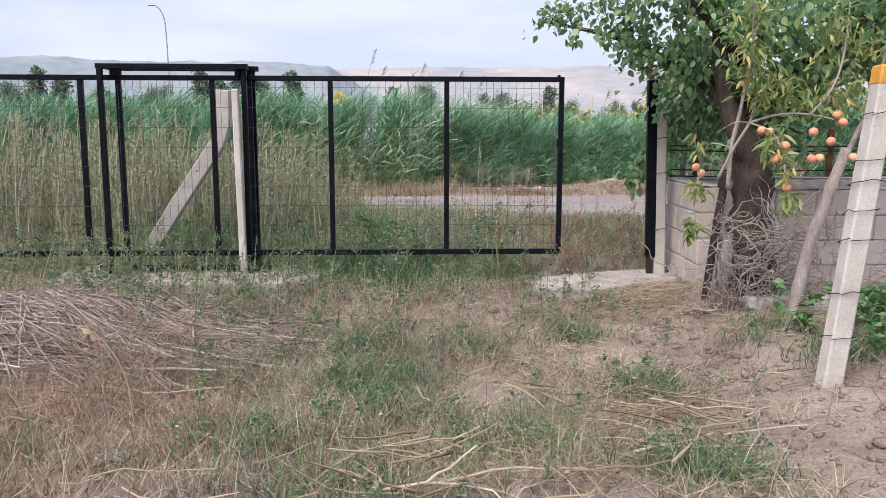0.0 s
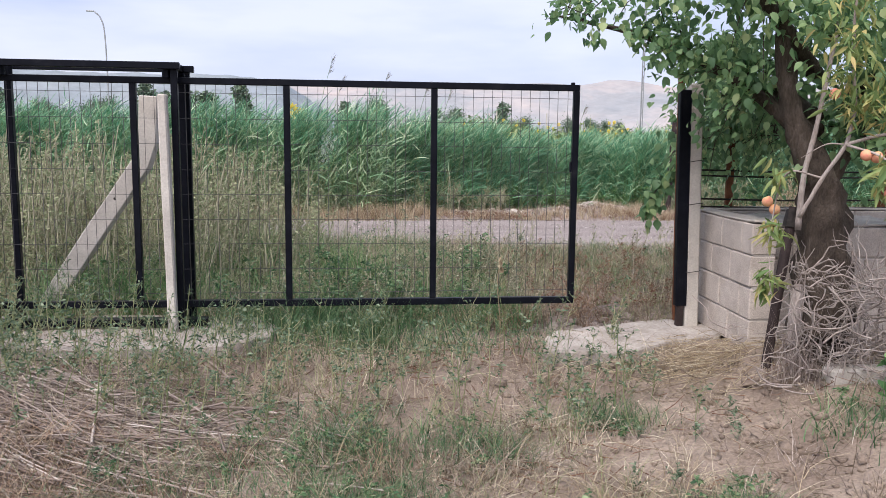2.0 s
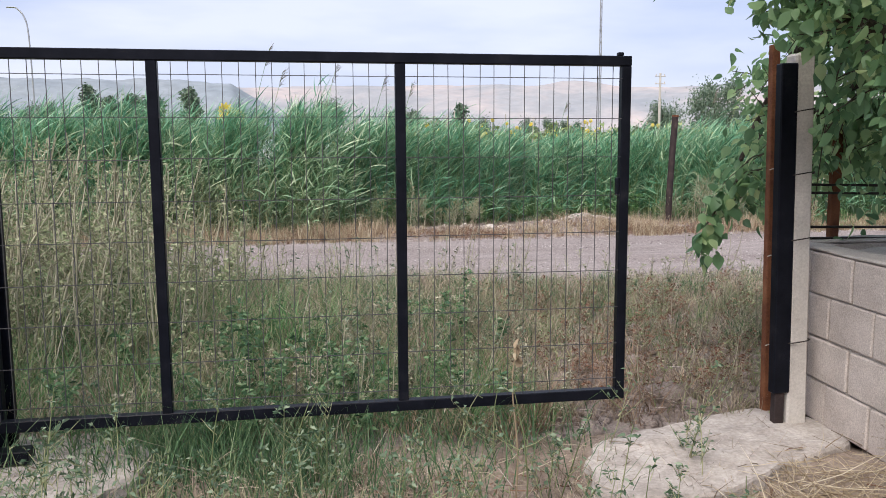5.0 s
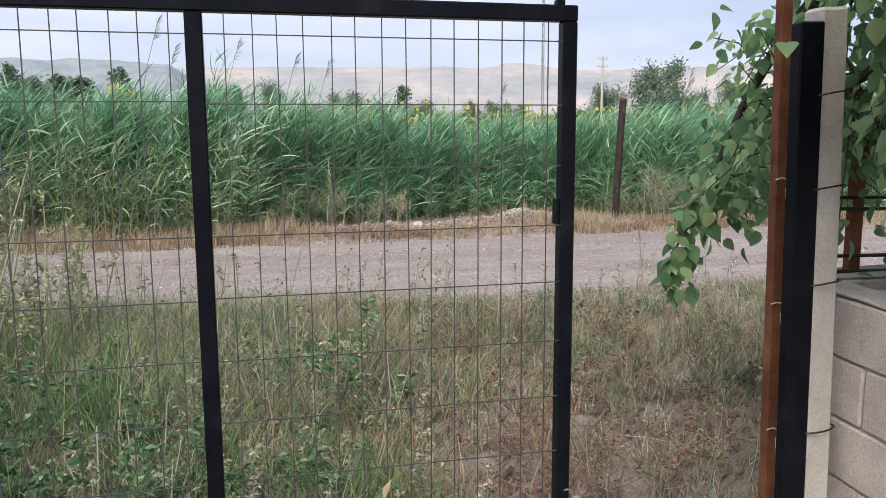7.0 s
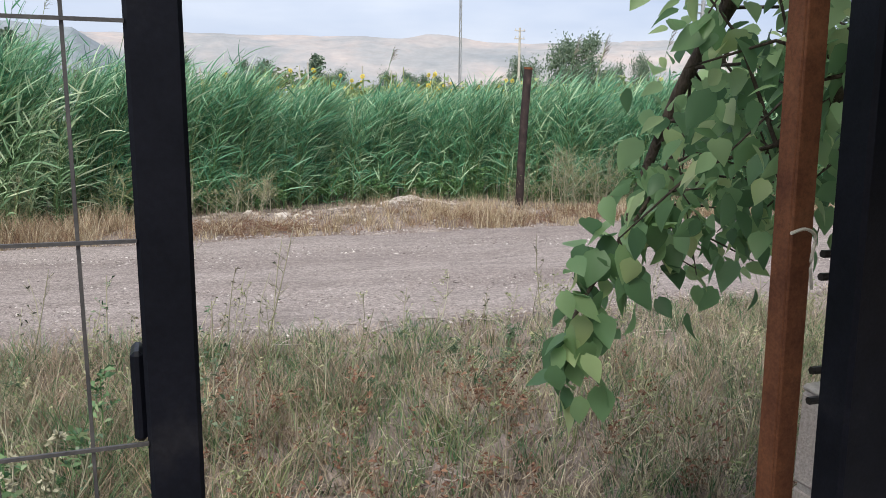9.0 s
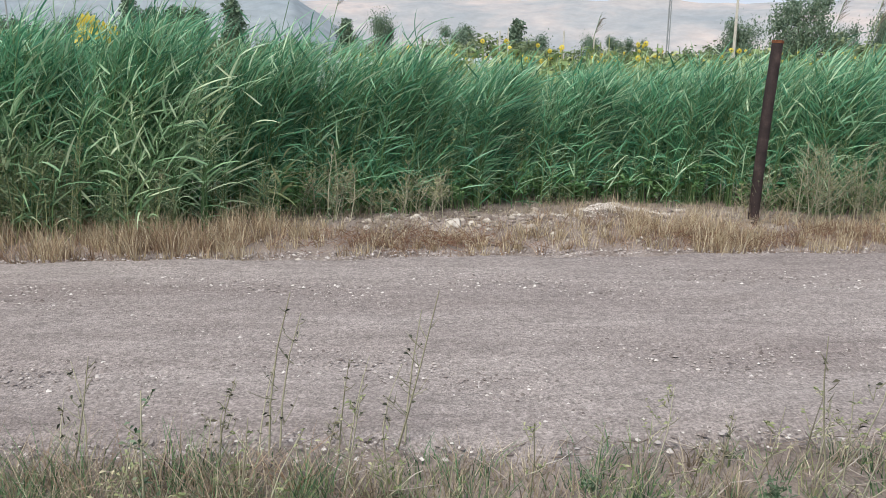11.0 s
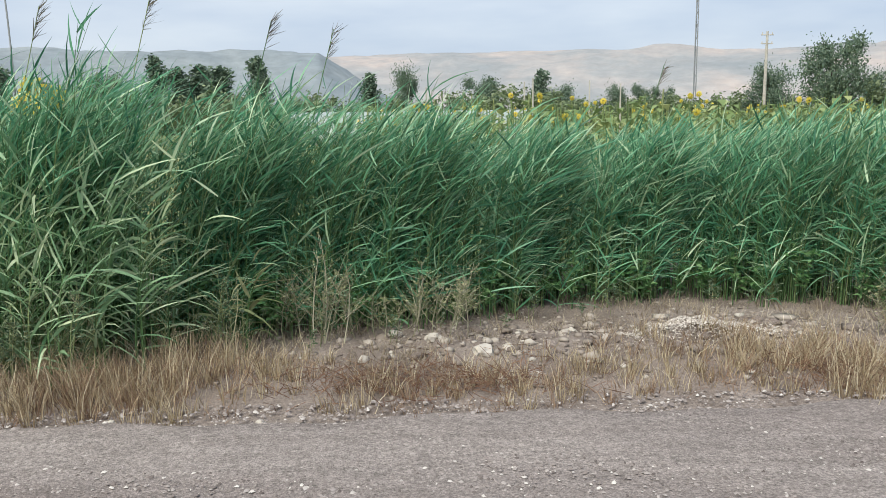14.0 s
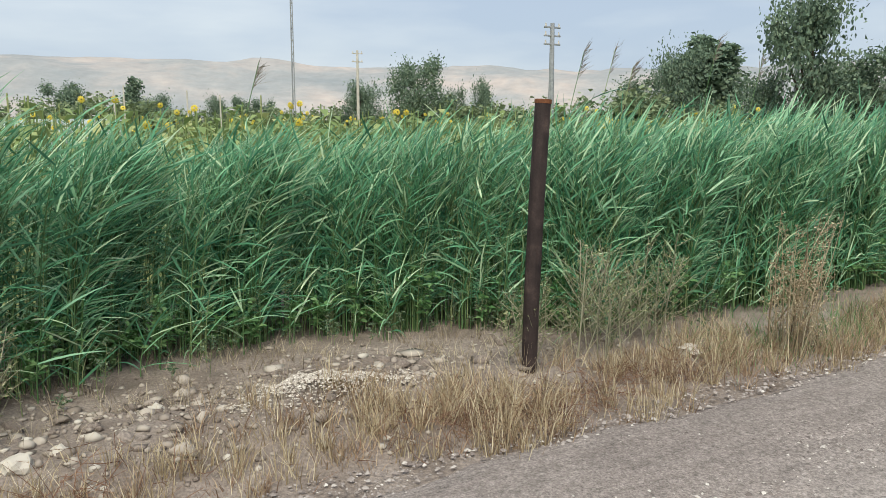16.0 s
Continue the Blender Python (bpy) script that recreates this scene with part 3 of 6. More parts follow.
for x, y, lean in ((-3.2, 8.07, 0.0), (-3.13, 8.36, 0.0), (-1.84, 8.125, 0.0), (-1.835, 8.36, 0.0)):
    ppart("post", (0.05, 0.05, 2.0), (x, y, 1.02))
ppart("post", (0.08, 0.05, 2.02), (-1.83, 8.44, 1.02))
ppart("top_beam", (1.45, 0.05, 0.05), (-2.515, 8.085, 2.045))
ppart("top_beam", (1.45, 0.05, 0.05), (-2.465, 8.36, 2.045))
ppart("cross_beam", (0.05, 0.26, 0.05), (-3.165, 8.215, 2.045))
ppart("cross_beam", (0.05, 0.22, 0.05), (-1.84, 8.222, 2.045))
ppart("base_rail", (1.7, 0.1, 0.06), (-2.5, 8.215, 0.06))
for x in (-3.1, -1.9):
    for y in (8.15, 8.28):
        part("roller", rod([Vector((x, y, 1.96)) - portal.location, Vector((x, y, 2.04)) - portal.location], 0.035, 12), M_black, portal)
    part("wheel", rod([Vector((x, 8.19, 0.13)) - portal.location, Vector((x, 8.24, 0.13)) - portal.location], 0.055, 14), M_wire, portal)

# ---------------------------------------------------------------- concrete bits by the gate


def rough_slab(name, outline, top, label, seed, thick=0.16):
    """A poured slab with a ragged rim and an uneven top."""
    bm = bmesh.new()
    c = Vector((sum(p[0] for p in outline) / len(outline), sum(p[1] for p in outline) / len(outline), 0))
    loop = bend([(*p, 0) for p in outline + outline[:1]], 6)[:-1]
    rings = []
    for s, dz in ((1.03, -thick), (1.0, -0.015), (0.975, 0.0), (0.8, 0.004), (0.55, 0.01), (0.3, 0.012), (0.08, 0.012)):
        ring = []
        for i, p in enumerate(loop):
            q = c + (p - c) * (s + 0.05 * noise.noise(p * 7 + Vector((seed, 0, 0))) + 0.03 * noise.noise(p * 22))
            z = top + dz + 0.02 * noise.noise(Vector((q.x * 5, q.y * 5, seed))) + 0.008 * noise.noise(q * 19)
            ring.append(bm.verts.new((q.x, q.y, z)))
        rings.append(ring)
    for a, b in zip(rings, rings[1:]):
        for k in range(len(a)):
            bm.faces.new((a[k], a[(k + 1) % len(a)], b[(k + 1) % len(b)], b[k]))
    bm.faces.new(rings[-1])
    me = bpy.data.meshes.new(name)
    bm.to_mesh(me)
    bm.free()
    me.materials.append(M_slab)
    link(name, me, label=label, category="concrete slab")


rough_slab("concrete_slab", [(0.95, 7.55), (1.5, 7.5), (2.0, 7.75), (2.5, 7.95), (2.56, 8.3), (2.3, 8.55), (1.6, 8.35), (1.15, 8.15)], -0.055, "ragged poured concrete slab at the foot of the gate post", 2.0)
rough_slab("concrete_footing", [(-3.75, 7.75), (-2.6, 7.62), (-1.5, 7.7), (-1.15, 8.0), (-1.3, 8.6), (-2.4, 8.75), (-3.7, 8.7)], 0.0, "pale concrete footing under the gate guide frame", 5.0, 0.3)

gpost = thing("gate_post", (2.37, 8.33, -0.06), "square concrete gate post with a black steel channel wired to it", "post")


def post_part(name, size, at, mat, turn=None, label="", rough=0.0, cuts=0, bevel=0.006):
    return part(name, box(size, Vector(at) - gpost.location, bevel, turn, rough, cuts), mat, gpost, label)


gshaft = post_part("concrete_shaft", (0.115, 0.115, 2.09), (2.378, 8.33, 0.965), M_concrete, pose(0, 0, 0, 0, -1.5, 0), "", 0.006, 3, 0.012)
post_part("steel_channel", (0.10, 0.06, 1.83), (2.278, 8.30, 1.04), M_black, pose(0, 0, 0, 0, -1.3, 0))
post_part("channel_foot", (0.06, 0.05, 0.26), (2.300, 8.31, 0.02), M_darkrust)
for z in (0.42, 1.0, 1.36, 1.7):
    bm = rod([Vector((2.403 - 0.026 * z + 0.088 * math.cos(t), 8.33 + 0.088 * math.sin(t), z + 0.012 * math.sin(t * 1.5))) - gpost.location for t in np.linspace(0, 2 * math.pi, 17)], 0.0035, 6)
    part("wire_tie", bm, M_wire, gshaft)
angle_post = thing("rusty_angle_post", (2.352, 8.49, -0.1), "reddish brown rusty steel angle post tied to the gate post", "post")
angle_post.rotation_euler = (0, radians(-1.2), 0)
part("angle_leg", box((0.044, 0.006, 2.2), (0, 0, 1.08), 0.002), M_rust, angle_post)
part("angle_leg", box((0.006, 0.04, 2.2), (-0.019, 0.024, 1.08), 0.002), M_rust, angle_post)
for z in (0.45, 0.98, 1.48):
    part("twine_tie", rod(bend([(-0.028, -0.006, z), (0.0, -0.009, z + 0.006), (0.024, -0.007, z - 0.01), (0.012, -0.013, z - 0.05), (0.02, -0.011, z - 0.10)], 4), 0.003, 6), M_twine, angle_post, "pale twine")

brace = thing("bent_concrete_post", (-2.2, 8.85, 0.0), "grey bent-top concrete fence post leaning as a brace", "post")


def square_rod(points, w):
    bm = bmesh.new()
    rings = []
    for i, p in enumerate(points):
        p = Vector(p)
        d = (Vector(points[min(i + 1, len(points) - 1)]) - Vector(points[max(i - 1, 0)])).normalized()
        sx = Vector((0, 1, 0))
        sz = d.cross(sx).normalized()
        r = [bm.verts.new(p + sx * a * w / 2 + sz * b * w / 2) for a, b in ((1, 1), (1, -1), (-1, -1), (-1, 1))]
        rings.append(r)
    for a, b in zip(rings, rings[1:]):
        for k in range(4):
            bm.faces.new((a[k], a[(k + 1) % 4], b[(k + 1) % 4], b[k]))
    bm.faces.new(rings[0][::-1])
    bm.faces.new(rings[-1])
    bmesh.ops.recalc_face_normals(bm, faces=bm.faces[:])
    bmesh.ops.bevel(bm, geom=bm.edges[:], offset=0.008, segments=1, affect="EDGES")
    return bm


bshaft = part("shaft", square_rod([(-1.02, 0, -0.1), (-0.52, 0, 0.66), (-0.08, 0, 1.30), (-0.02, 0, 1.48), (0.0, 0, 1.86)], 0.15), M_concrete, brace)
part("bolt", rod([(-0.3, -0.075, 1.0), (-0.3, -0.066, 1.0)], 0.012, 8), M_wire, bshaft)
tall_post = thing("concrete_post", (-1.895, 8.03, 0), "slim pale concrete fence post beside the guide frame", "post")
part("shaft", box((0.066, 0.08, 2.0), (0, 0, 0.83), 0.01, pose(0, 0, 0, 0, -0.8, 0), 0.004, 2), M_concrete, tall_post)

# ---------------------------------------------------------------- block walls
BH, BL, BT = 0.245, 0.395, 0.19


def block_mesh(length):
    bm = box((length, BT, BH - 0.012), (0, 0, 0), 0.008, None, 0.0035, 2)
    me = bpy.data.meshes.new("block")
    bm.to_mesh(me)
    bm.free()
    me.materials.append(M_block)
    return me


block_full, block_half = block_mesh(BL - 0.012), block_mesh(BL / 2 - 0.012)


def block_wall(name, start, heading, count, courses, base, label):
    """Courses of pumice blocks with recessed mortar, in running bond."""
    wall = thing(name, (*start, base), label, "wall", kind="structure")
    wall.rotation_euler = (0, 0, radians(heading))
    part("mortar", box((count * BL - 0.02, BT - 0.03, courses * BH - 0.01), (count * BL / 2, 0, courses * BH / 2 - 0.004), 0), M_mortar, wall)
    for c in range(courses):
        row = [(BL * (i + 0.5), block_full) for i in range(count)] if c % 2 == 0 else [(BL * 0.25, block_half)] + [(BL * (i + 1.0), block_full) for i in range(count - 1)] + [(BL * (count - 0.25), block_half)]
        for x, me in row:
            ob = new("block", me)
            ob.parent = wall
            ob.location = (x, random.uniform(-0.004, 0.004), BH * (c + 0.5) + random.uniform(-0.003, 0.003))
            ob.rotation_euler = (random.uniform(-0.008, 0.008), 0, random.uniform(-0.01, 0.01))
    cap = box((count * BL - 0.01, BT - 0.01, 0.02), (count * BL / 2, 0, courses * BH + 0.008), 0.008, None, 0.012, 6)
    part("mortar_cap", cap, M_mortar, wall)


block_wall("wall_side", (2.565, 7.42), 86, 3, 4, -0.06, "raw grey pumice block wall with thick mortar joints")
block_wall("wall_front", (2.68, 7.66), 0, 9, 4, -0.10, "raw grey pumice block wall behind the tree trunk")
block_wall("wall_back", (2.72, 8.78), 0, 9, 4, -0.06, "raw grey pumice block wall along the track")
infill = thing("wall_infill", (3.35, 8.2, -0.06), "rubble and earth fill between the block walls", "wall", kind="structure")
part("fill", box((1.36, 0.93, 0.95), (0, 0, 0.475), 0.02, None, 0.03, 8), M_mortar, infill)
curb = thing("concrete_curb", (4.4, 6.6, -0.1), "low weathered concrete curb edging the planted bed", "curb", kind="structure")
part("beam", box((3.6, 0.14, 0.26), (0, 0, 0.02), 0.015, None, 0.012, 8), M_concrete, curb)

rail = thing("wall_railing", (2.92, 8.78, 0.9), "rusty steel posts and dark rails on top of the block wall", "railing")
for k in range(3):
    part("post", box((0.06, 0.045, 0.86), (k * 1.5, 0, 0.42), 0.004), M_rust, rail)
for z in (0.05, 0.12, 0.33, 0.38):
    part("rail", rod(bend([(-0.3, -0.04, z), (0.9, -0.04, z - 0.015), (3.3, -0.04, z + 0.02)], 4), 0.009, 6), M_wire, rail)

# ---------------------------------------------------------------- bed at the wall: pipe, stake, leaning post
pipe = thing("rusty_pipe", (2.42, 7.05, -0.05), "dark red rusty steel pipe leaning beside the block wall", "pipe")
ptube = part("tube", rod(bend([(0, 0, -0.08), (0.04, 0.0, 0.3), (0.10, 0.02, 0.75), (0.16, 0.03, 1.12)], 4), 0.035, 12), M_darkrust, pipe)
part("band", rod([(0.136, 0.027, 0.98), (0.156, 0.03, 1.1)], 0.046, 10, True, 0.5), M_wire, ptube, "black wrapped rubber tie")
stake = thing("wooden_stake", (2.56, 6.95, -0.08), "split grey wooden stake driven in beside the pipe", "stake")
part("wood", rod(bend([(0, 0, -0.1), (0.0, 0, 0.3), (0.03, 0.02, 0.62)], 4), [0.055, 0.055, 0.052, 0.05, 0.048, 0.046, 0.044, 0.04, 0.03], 8, True, 0.5), M_greywood, stake)

lean = thing("leaning_concrete_post", (2.32, 4.73, -0.16), "leaning grey concrete vine post wound with rusty wire", "post")
lean_bm = bmesh.new()
bmesh.ops.create_cube(lean_bm, size=1.0, matrix=Matrix.Translation((0, 0, 0.93)) @ Matrix.Diagonal((0.125, 0.115, 2.06, 1)))
bmesh.ops.bevel(lean_bm, geom=[e for e in lean_bm.edges], offset=0.012, segments=1, affect="EDGES")
bmesh.ops.subdivide_edges(lean_bm, edges=[e for e in lean_bm.edges if e.calc_length() > 0.06], cuts=5, use_grid_fill=True)
for v in lean_bm.verts:
    v.co += noise.noise_vector(v.co * 8) * 0.006
lean_turn = pose(0, 0, 0, -1.5, 7.2, 0)
lean_bm.transform(lean_turn)
lshaft = part("shaft", lean_bm, M_concrete, lean)
part("painted_top", box((0.13, 0.12, 0.12), lean_turn @ Vector((0, 0, 1.93)), 0.012, lean_turn), M_orange, lshaft, "orange painted top")
for z in (0.35, 0.62, 0.95, 1.12, 1.3, 1.42, 1.7):
    pts = [lean_turn @ Vector((0.073 * sx, 0.068 * sy, z + dz + random.uniform(-0.01, 0.01))) for sx, sy, dz in ((-1, -1, 0), (0, -1.05, 0.02), (1, -1, 0.03), (1.05, 0, 0.02), (1, 1, 0), (0, 1.05, -0.02), (-1, 1, -0.02), (-1.05, 0, 0), (-1, -1, 0.01))]
    part("wire_wrap", rod(pts, 0.0028, 5), M_wire, lshaft)

# sagging chicken wire hung between the leaning post and the trunk
net = thing("chicken_wire", (2.42, 4.8, -0.1), "rusty sagging chicken wire beside the leaning post", "wire netting")


def net_at(u, w):
    return Vector((0.02 + u * 1.0 + 0.28 * w, 0.1 + 0.35 * u + 0.05 * math.sin(u * 9 + w * 5), w * 1.0 - 0.02 + 0.04 * math.sin(u * 7)))


segs = []
for i in range(16):
    for j in range(15):
        u, w = i * 0.06, j * 0.08 + (i % 2) * 0.04
        a, b, c = net_at(u, w), net_at(u + 0.06, w + 0.04), net_at(u + 0.06, w - 0.04)
        segs += [(a, b), (a, c)]
SP = np.array([[a, (a + b) / 2, b] for a, b in segs])
v, f = tubes(SP, np.full((len(SP), 3), 0.0013), 3)
ob = link("netting", arrays_to_mesh("netting", v, f, [M_wire]), net)

# ---------------------------------------------------------------- the large tree
tree = thing("broadleaf_tree", (2.96, 7.2, -0.1), "old broadleaf tree with a thick dark trunk and dense green crown", "tree")
t0 = Vector((2.96, 7.2, -0.1))
trunk_line = [(-0.10, -0.08, -0.1), (-0.10, -0.08, 0.35), (-0.11, -0.08, 0.86), (-0.16, -0.06, 1.3), (-0.29, -0.03, 1.62), (-0.41, 0.0, 1.95), (-0.46, 0.05, 2.55), (-0.42, 0.12, 3.3), (-0.3, 0.2, 4.0)]
tp = bend(trunk_line, 6)
tr = [float(np.interp(i / (len(tp) - 1), [0, 0.1, 0.25, 0.38, 0.5, 0.62, 0.8, 1], [0.26, 0.215, 0.175, 0.145, 0.09, 0.066, 0.042, 0.02])) for i in range(len(tp))]
part("trunk", rod(tp, tr, 20, True, 0.4), M_bark, tree, smooth=True)
limbs = [
    [(-0.14, -0.04, 1.2), (0.12, 0.05, 1.6), (0.55, 0.0, 2.2), (1.2, -0.1, 3.2)],
    [(-0.1, 0.1, 1.55), (-0.5, 0.35, 2.0), (-1.1, 0.75, 2.4), (-1.9, 1.0, 2.62)],
    [(-0.1, 0.12, 1.7), (-0.3, 0.9, 2.1), (-0.25, 1.6, 2.25), (-0.15, 2.3, 1.8), (-0.3, 2.45, 1.2)],
    [(-0.1, 0.18, 2.1), (-0.7, -0.1, 2.6), (-1.2, -0.1, 3.1), (-1.7, 0.1, 3.5)],
    [(0.0, 0.2, 2.4), (0.5, 0.8, 2.8), (1.0, 1.4, 3.2), (1.6, 2.0, 3.3)],
    [(0.05, 0.1, 1.9), (0.9, 0.3, 2.2), (1.8, 0.2, 2.5), (2.6, 0.0, 2.7)],
    [(0.0, 0.25, 2.9), (-0.4, 0.6, 3.4), (-0.8, 0.9, 3.9), (-1.0, 1.1, 4.4)],
    [(-0.08, 0.15, 1.5), (0.1, 0.9, 1.7), (0.3, 1.7, 1.75), (0.5, 2.4, 1.5)],
    [(-0.1, 0.15, 1.8), (-0.15, 0.6, 2.0), (-0.2, 1.25, 1.95), (-0.3, 1.75, 1.6)],
    [(0.1, 0.0, 2.0), (0.5, -0.5, 2.4), (1.0, -0.8, 2.6), (1.7, -1.0, 2.7)],
]
twig_pts, spots, spot_out = [], [], []
for lb in limbs:
    lp = bend(lb, 7)
    part("limb", rod(lp, [max(0.006, 0.055 * (1 - i / len(lp)) ** 0.9 + 0.004) for i in range(len(lp))], 8, True, 0.2), M_bark, tree, smooth=True)
    for i in range(6, len(lp)):
        far = i / len(lp)
        for _ in range(3):
            d = Vector((random.gauss(0, 1), random.gauss(0, 1), random.gauss(0.1, 0.7))).normalized()
            ln = random.uniform(0.25, 0.6)
            a, b = lp[i], lp[i] + d * ln - Vector((0, 0, 0.15 * ln))
            m = (a + b) / 2 + Vector((0, 0, 0.06))
            bw = b + t0
            if 7.85 < bw.y and bw.x < 2.12 + 0.82 * max(0, bw.y - 8.84) and bw.z < 2.4:
                continue
            twig_pts.append([a, m, b])
            for s in np.linspace(0.25, 1.0, 9):
                q = (a * (1 - s) + b * s) + Vector((0, 0, 0.24 * s * (1 - s)))
                spots.append(q)
                spot_out.append(d)
TP = np.array(twig_pts)
v, f = tubes(TP, np.full((len(TP), 3), 0.005) * np.array((1.2, 0.8, 0.4)), 4)
link("twig_growth", arrays_to_mesh("twig_growth", v, f, [M_bark]), tree, kind="stuff")
C = np.repeat(np.array(spots), 4, 0) + rng.normal(0, 0.07, (len(spots) * 4, 3))
D = np.repeat(np.array(spot_out), 4, 0) * 0.6 + rng.normal(0, 0.5, (len(C), 3)) + np.array((0.05, 0, -0.75))
blobs = [(2.6, 7.3, 2.6, 0.55), (2.1, 7.6, 2.75, 0.5), (3.1, 7.2, 2.5, 0.5), (3.5, 7.4, 2.8, 0.6), (2.7, 7.0, 3.2, 0.6), (2.0, 7.4, 3.3, 0.5), (3.6, 6.9, 3.2, 0.6), (4.2, 7.3, 2.7, 0.6), (2.9, 8.7, 1.7, 0.22), (3.2, 8.9, 1.35, 0.36), (3.6, 8.8, 1.7, 0.4), (2.65, 8.2, 2.15, 0.2), (3.3, 8.3, 2.1, 0.4), (4.3, 8.6, 1.8, 0.5), (2.35, 7.7, 2.2, 0.15), (3.05, 9.3, 1.5, 0.22), (2.95, 7.0, 1.95, 0.28), (1.55, 7.8, 2.75, 0.28), (2.75, 9.15, 1.25, 0.13), (1.9, 7.75, 2.2, 0.2), (2.5, 6.9, 2.35, 0.26), (2.75, 6.75, 2.35, 0.3), (3.0, 6.7, 2.15, 0.28), (3.2, 6.6, 2.5, 0.4)]
BC = np.concatenate([rng.normal(b[:3], (b[3] * 0.6, b[3] * 0.6, b[3] * 0.5), (int(620 * b[3]), 3)) for b in blobs]) - np.array(t0)
C = np.concatenate([C, BC])
D = np.concatenate([D, rng.normal(0, 0.6, BC.shape) + np.array((0.05, -0.15, -0.7))])
wx_, wy_ = C[:, 0] + t0.x, C[:, 1] + t0.y
clear = np.where(wy_ > 8.84, 2.05 + 0.82 * (wy_ - 8.84), np.where(wy_ > 7.85, 2.12, -9.0))
keep = (C[:, 2] > 0.85) & ((wx_ > clear) | ((C[:, 2] > 2.35) & (wy_ < 8.4)))
keep &= (C[:, 2] < 2.75) | (rng.uniform(0, 1, len(C)) < 0.35)
keep &= ~((wx_ > 2.05) & (wx_ < 2.55) & (wy_ > 7.9) & (wy_ < 8.6) & (C[:, 2] < 2.2))
keep &= (wy_ < 8.0) | (rng.uniform(0, 1, len(C)) < 0.5)
C, D = C[keep], D[keep]
v, f = leaf_cloud(C, unit(D), rng.uniform(0.042, 0.088, len(C)), 0.3, 0.38)
link("crown", arrays_to_mesh("crown", v, f, [M_leaf]), tree, kind="stuff")
# the sprig that hangs low beyond the gate post
sprig_line = bend([(-0.1, 2.2, 1.85), (-0.28, 2.3, 1.4), (-0.5, 2.3, 1.08), (-0.58, 2.28, 0.88)], 6)
part("hanging_sprig", rod(sprig_line, 0.006, 6), M_bark, tree)
SC = np.array([p for p in sprig_line[6:] for _ in range(11)])
SC = SC + rng.normal(0, 0.06, SC.shape)
SC = SC[SC[:, 0] + t0.x > 1.87 + 0.82 * (SC[:, 1] + t0.y - 8.84)]
v, f = leaf_cloud(SC, unit(rng.normal(0, 0.5, SC.shape) + np.array((0, 0, -0.8))), rng.uniform(0.07, 0.11, len(SC)))
link("sprig_leaves", arrays_to_mesh("sprig_leaves", v, f, [M_leaf]), tree, kind="stuff")

# ---------------------------------------------------------------- peach tree
peach_tree = thing("peach_tree", (2.84, 6.28, -0.08), "small peach tree with thin grey limbs, yellowing leaves and ripe peaches", "tree")
p0 = peach_tree.location
plimbs = [
    ([(2.83, 6.28, -0.18), (2.94, 6.28, 0.45), (3.06, 6.28, 0.87), (3.2, 6.28, 1.3)], 0.055, 0.75),
    ([(2.56, 6.98, 0.92), (2.55, 6.94, 1.28), (2.6, 6.92, 1.6), (2.7, 6.9, 2.3)], 0.022, 0.6),
    ([(2.25, 6.45, 1.05), (2.33, 6.36, 1.3), (2.41, 6.28, 1.5), (2.47, 6.3, 1.72)], 0.013, 0.8),
    ([(2.41, 6.28, 1.5), (2.6, 6.2, 1.56), (2.8, 6.1, 1.56), (3.05, 6.05, 1.5)], 0.011, 0.4),
    ([(2.41, 6.28, 1.5), (2.47, 6.0, 1.42), (2.5, 5.88, 1.25), (2.52, 5.8, 0.95)], 0.008, 0.4),
    ([(2.47, 6.3, 1.72), (2.4, 6.25, 2.0), (2.36, 6.2, 2.3), (2.4, 6.2, 2.7)], 0.012, 0.4),
    ([(2.8, 6.1, 1.56), (2.95, 6.1, 1.75), (3.05, 6.15, 2.0), (3.1, 6.2, 2.4)], 0.011, 0.4),
    ([(2.33, 6.36, 1.3), (2.15, 6.45, 1.32), (2.1, 6.5, 1.0), (2.04, 6.38, 0.7)], 0.006, 0.5),
    ([(3.2, 6.28, 1.25), (3.3, 6.2, 1.6), (3.4, 6.2, 2.0), (3.5, 6.2, 2.6)], 0.02, 0.4),
    ([(2.41, 6.28, 1.5), (2.3, 6.3, 1.5), (2.18, 6.35, 1.42)], 0.005, 0.4),
]
for lb, r, end in plimbs:
    lp = [p - p0 for p in bend(lb, 6)]
    part("limb", rod(lp, [r * (1 - (1 - end) * i / len(lp)) for i in range(len(lp))], 8, True, 0.3), M_greywood, peach_tree, smooth=True)
# drooping sprays of long leaves: places and spread
sprays = [(2.33, 6.2, 2.16), (2.32, 6.2, 1.91), (2.45, 6.2, 1.72), (2.6, 6.2, 1.72), (2.82, 6.15, 1.72), (2.96, 6.1, 1.66), (2.99, 6.2, 2.17), (2.95, 6.2, 2.02), (3.07, 6.2, 2.25), (3.17, 6.2, 1.81), (2.32, 6.2, 2.33), (2.4, 6.2, 2.5), (2.36, 6.2, 2.05), (2.4, 6.22, 1.82), (2.52, 6.2, 1.8), (2.7, 6.18, 1.7), (2.46, 5.95, 1.40), (2.5, 5.9, 1.28), (2.42, 5.92, 1.3), (2.5, 5.82, 1.12), (2.52, 5.8, 0.94), (2.55, 5.82, 0.9), (2.09, 6.44, 1.33), (2.05, 6.42, 0.98), (2.1, 6.46, 0.95), (2.03, 6.38, 0.68), (2.06, 6.4, 0.64), (3.3, 6.2, 2.1), (3.45, 6.2, 2.4), (3.25, 6.15, 1.7)]
PC, PD, PS = [], [], []
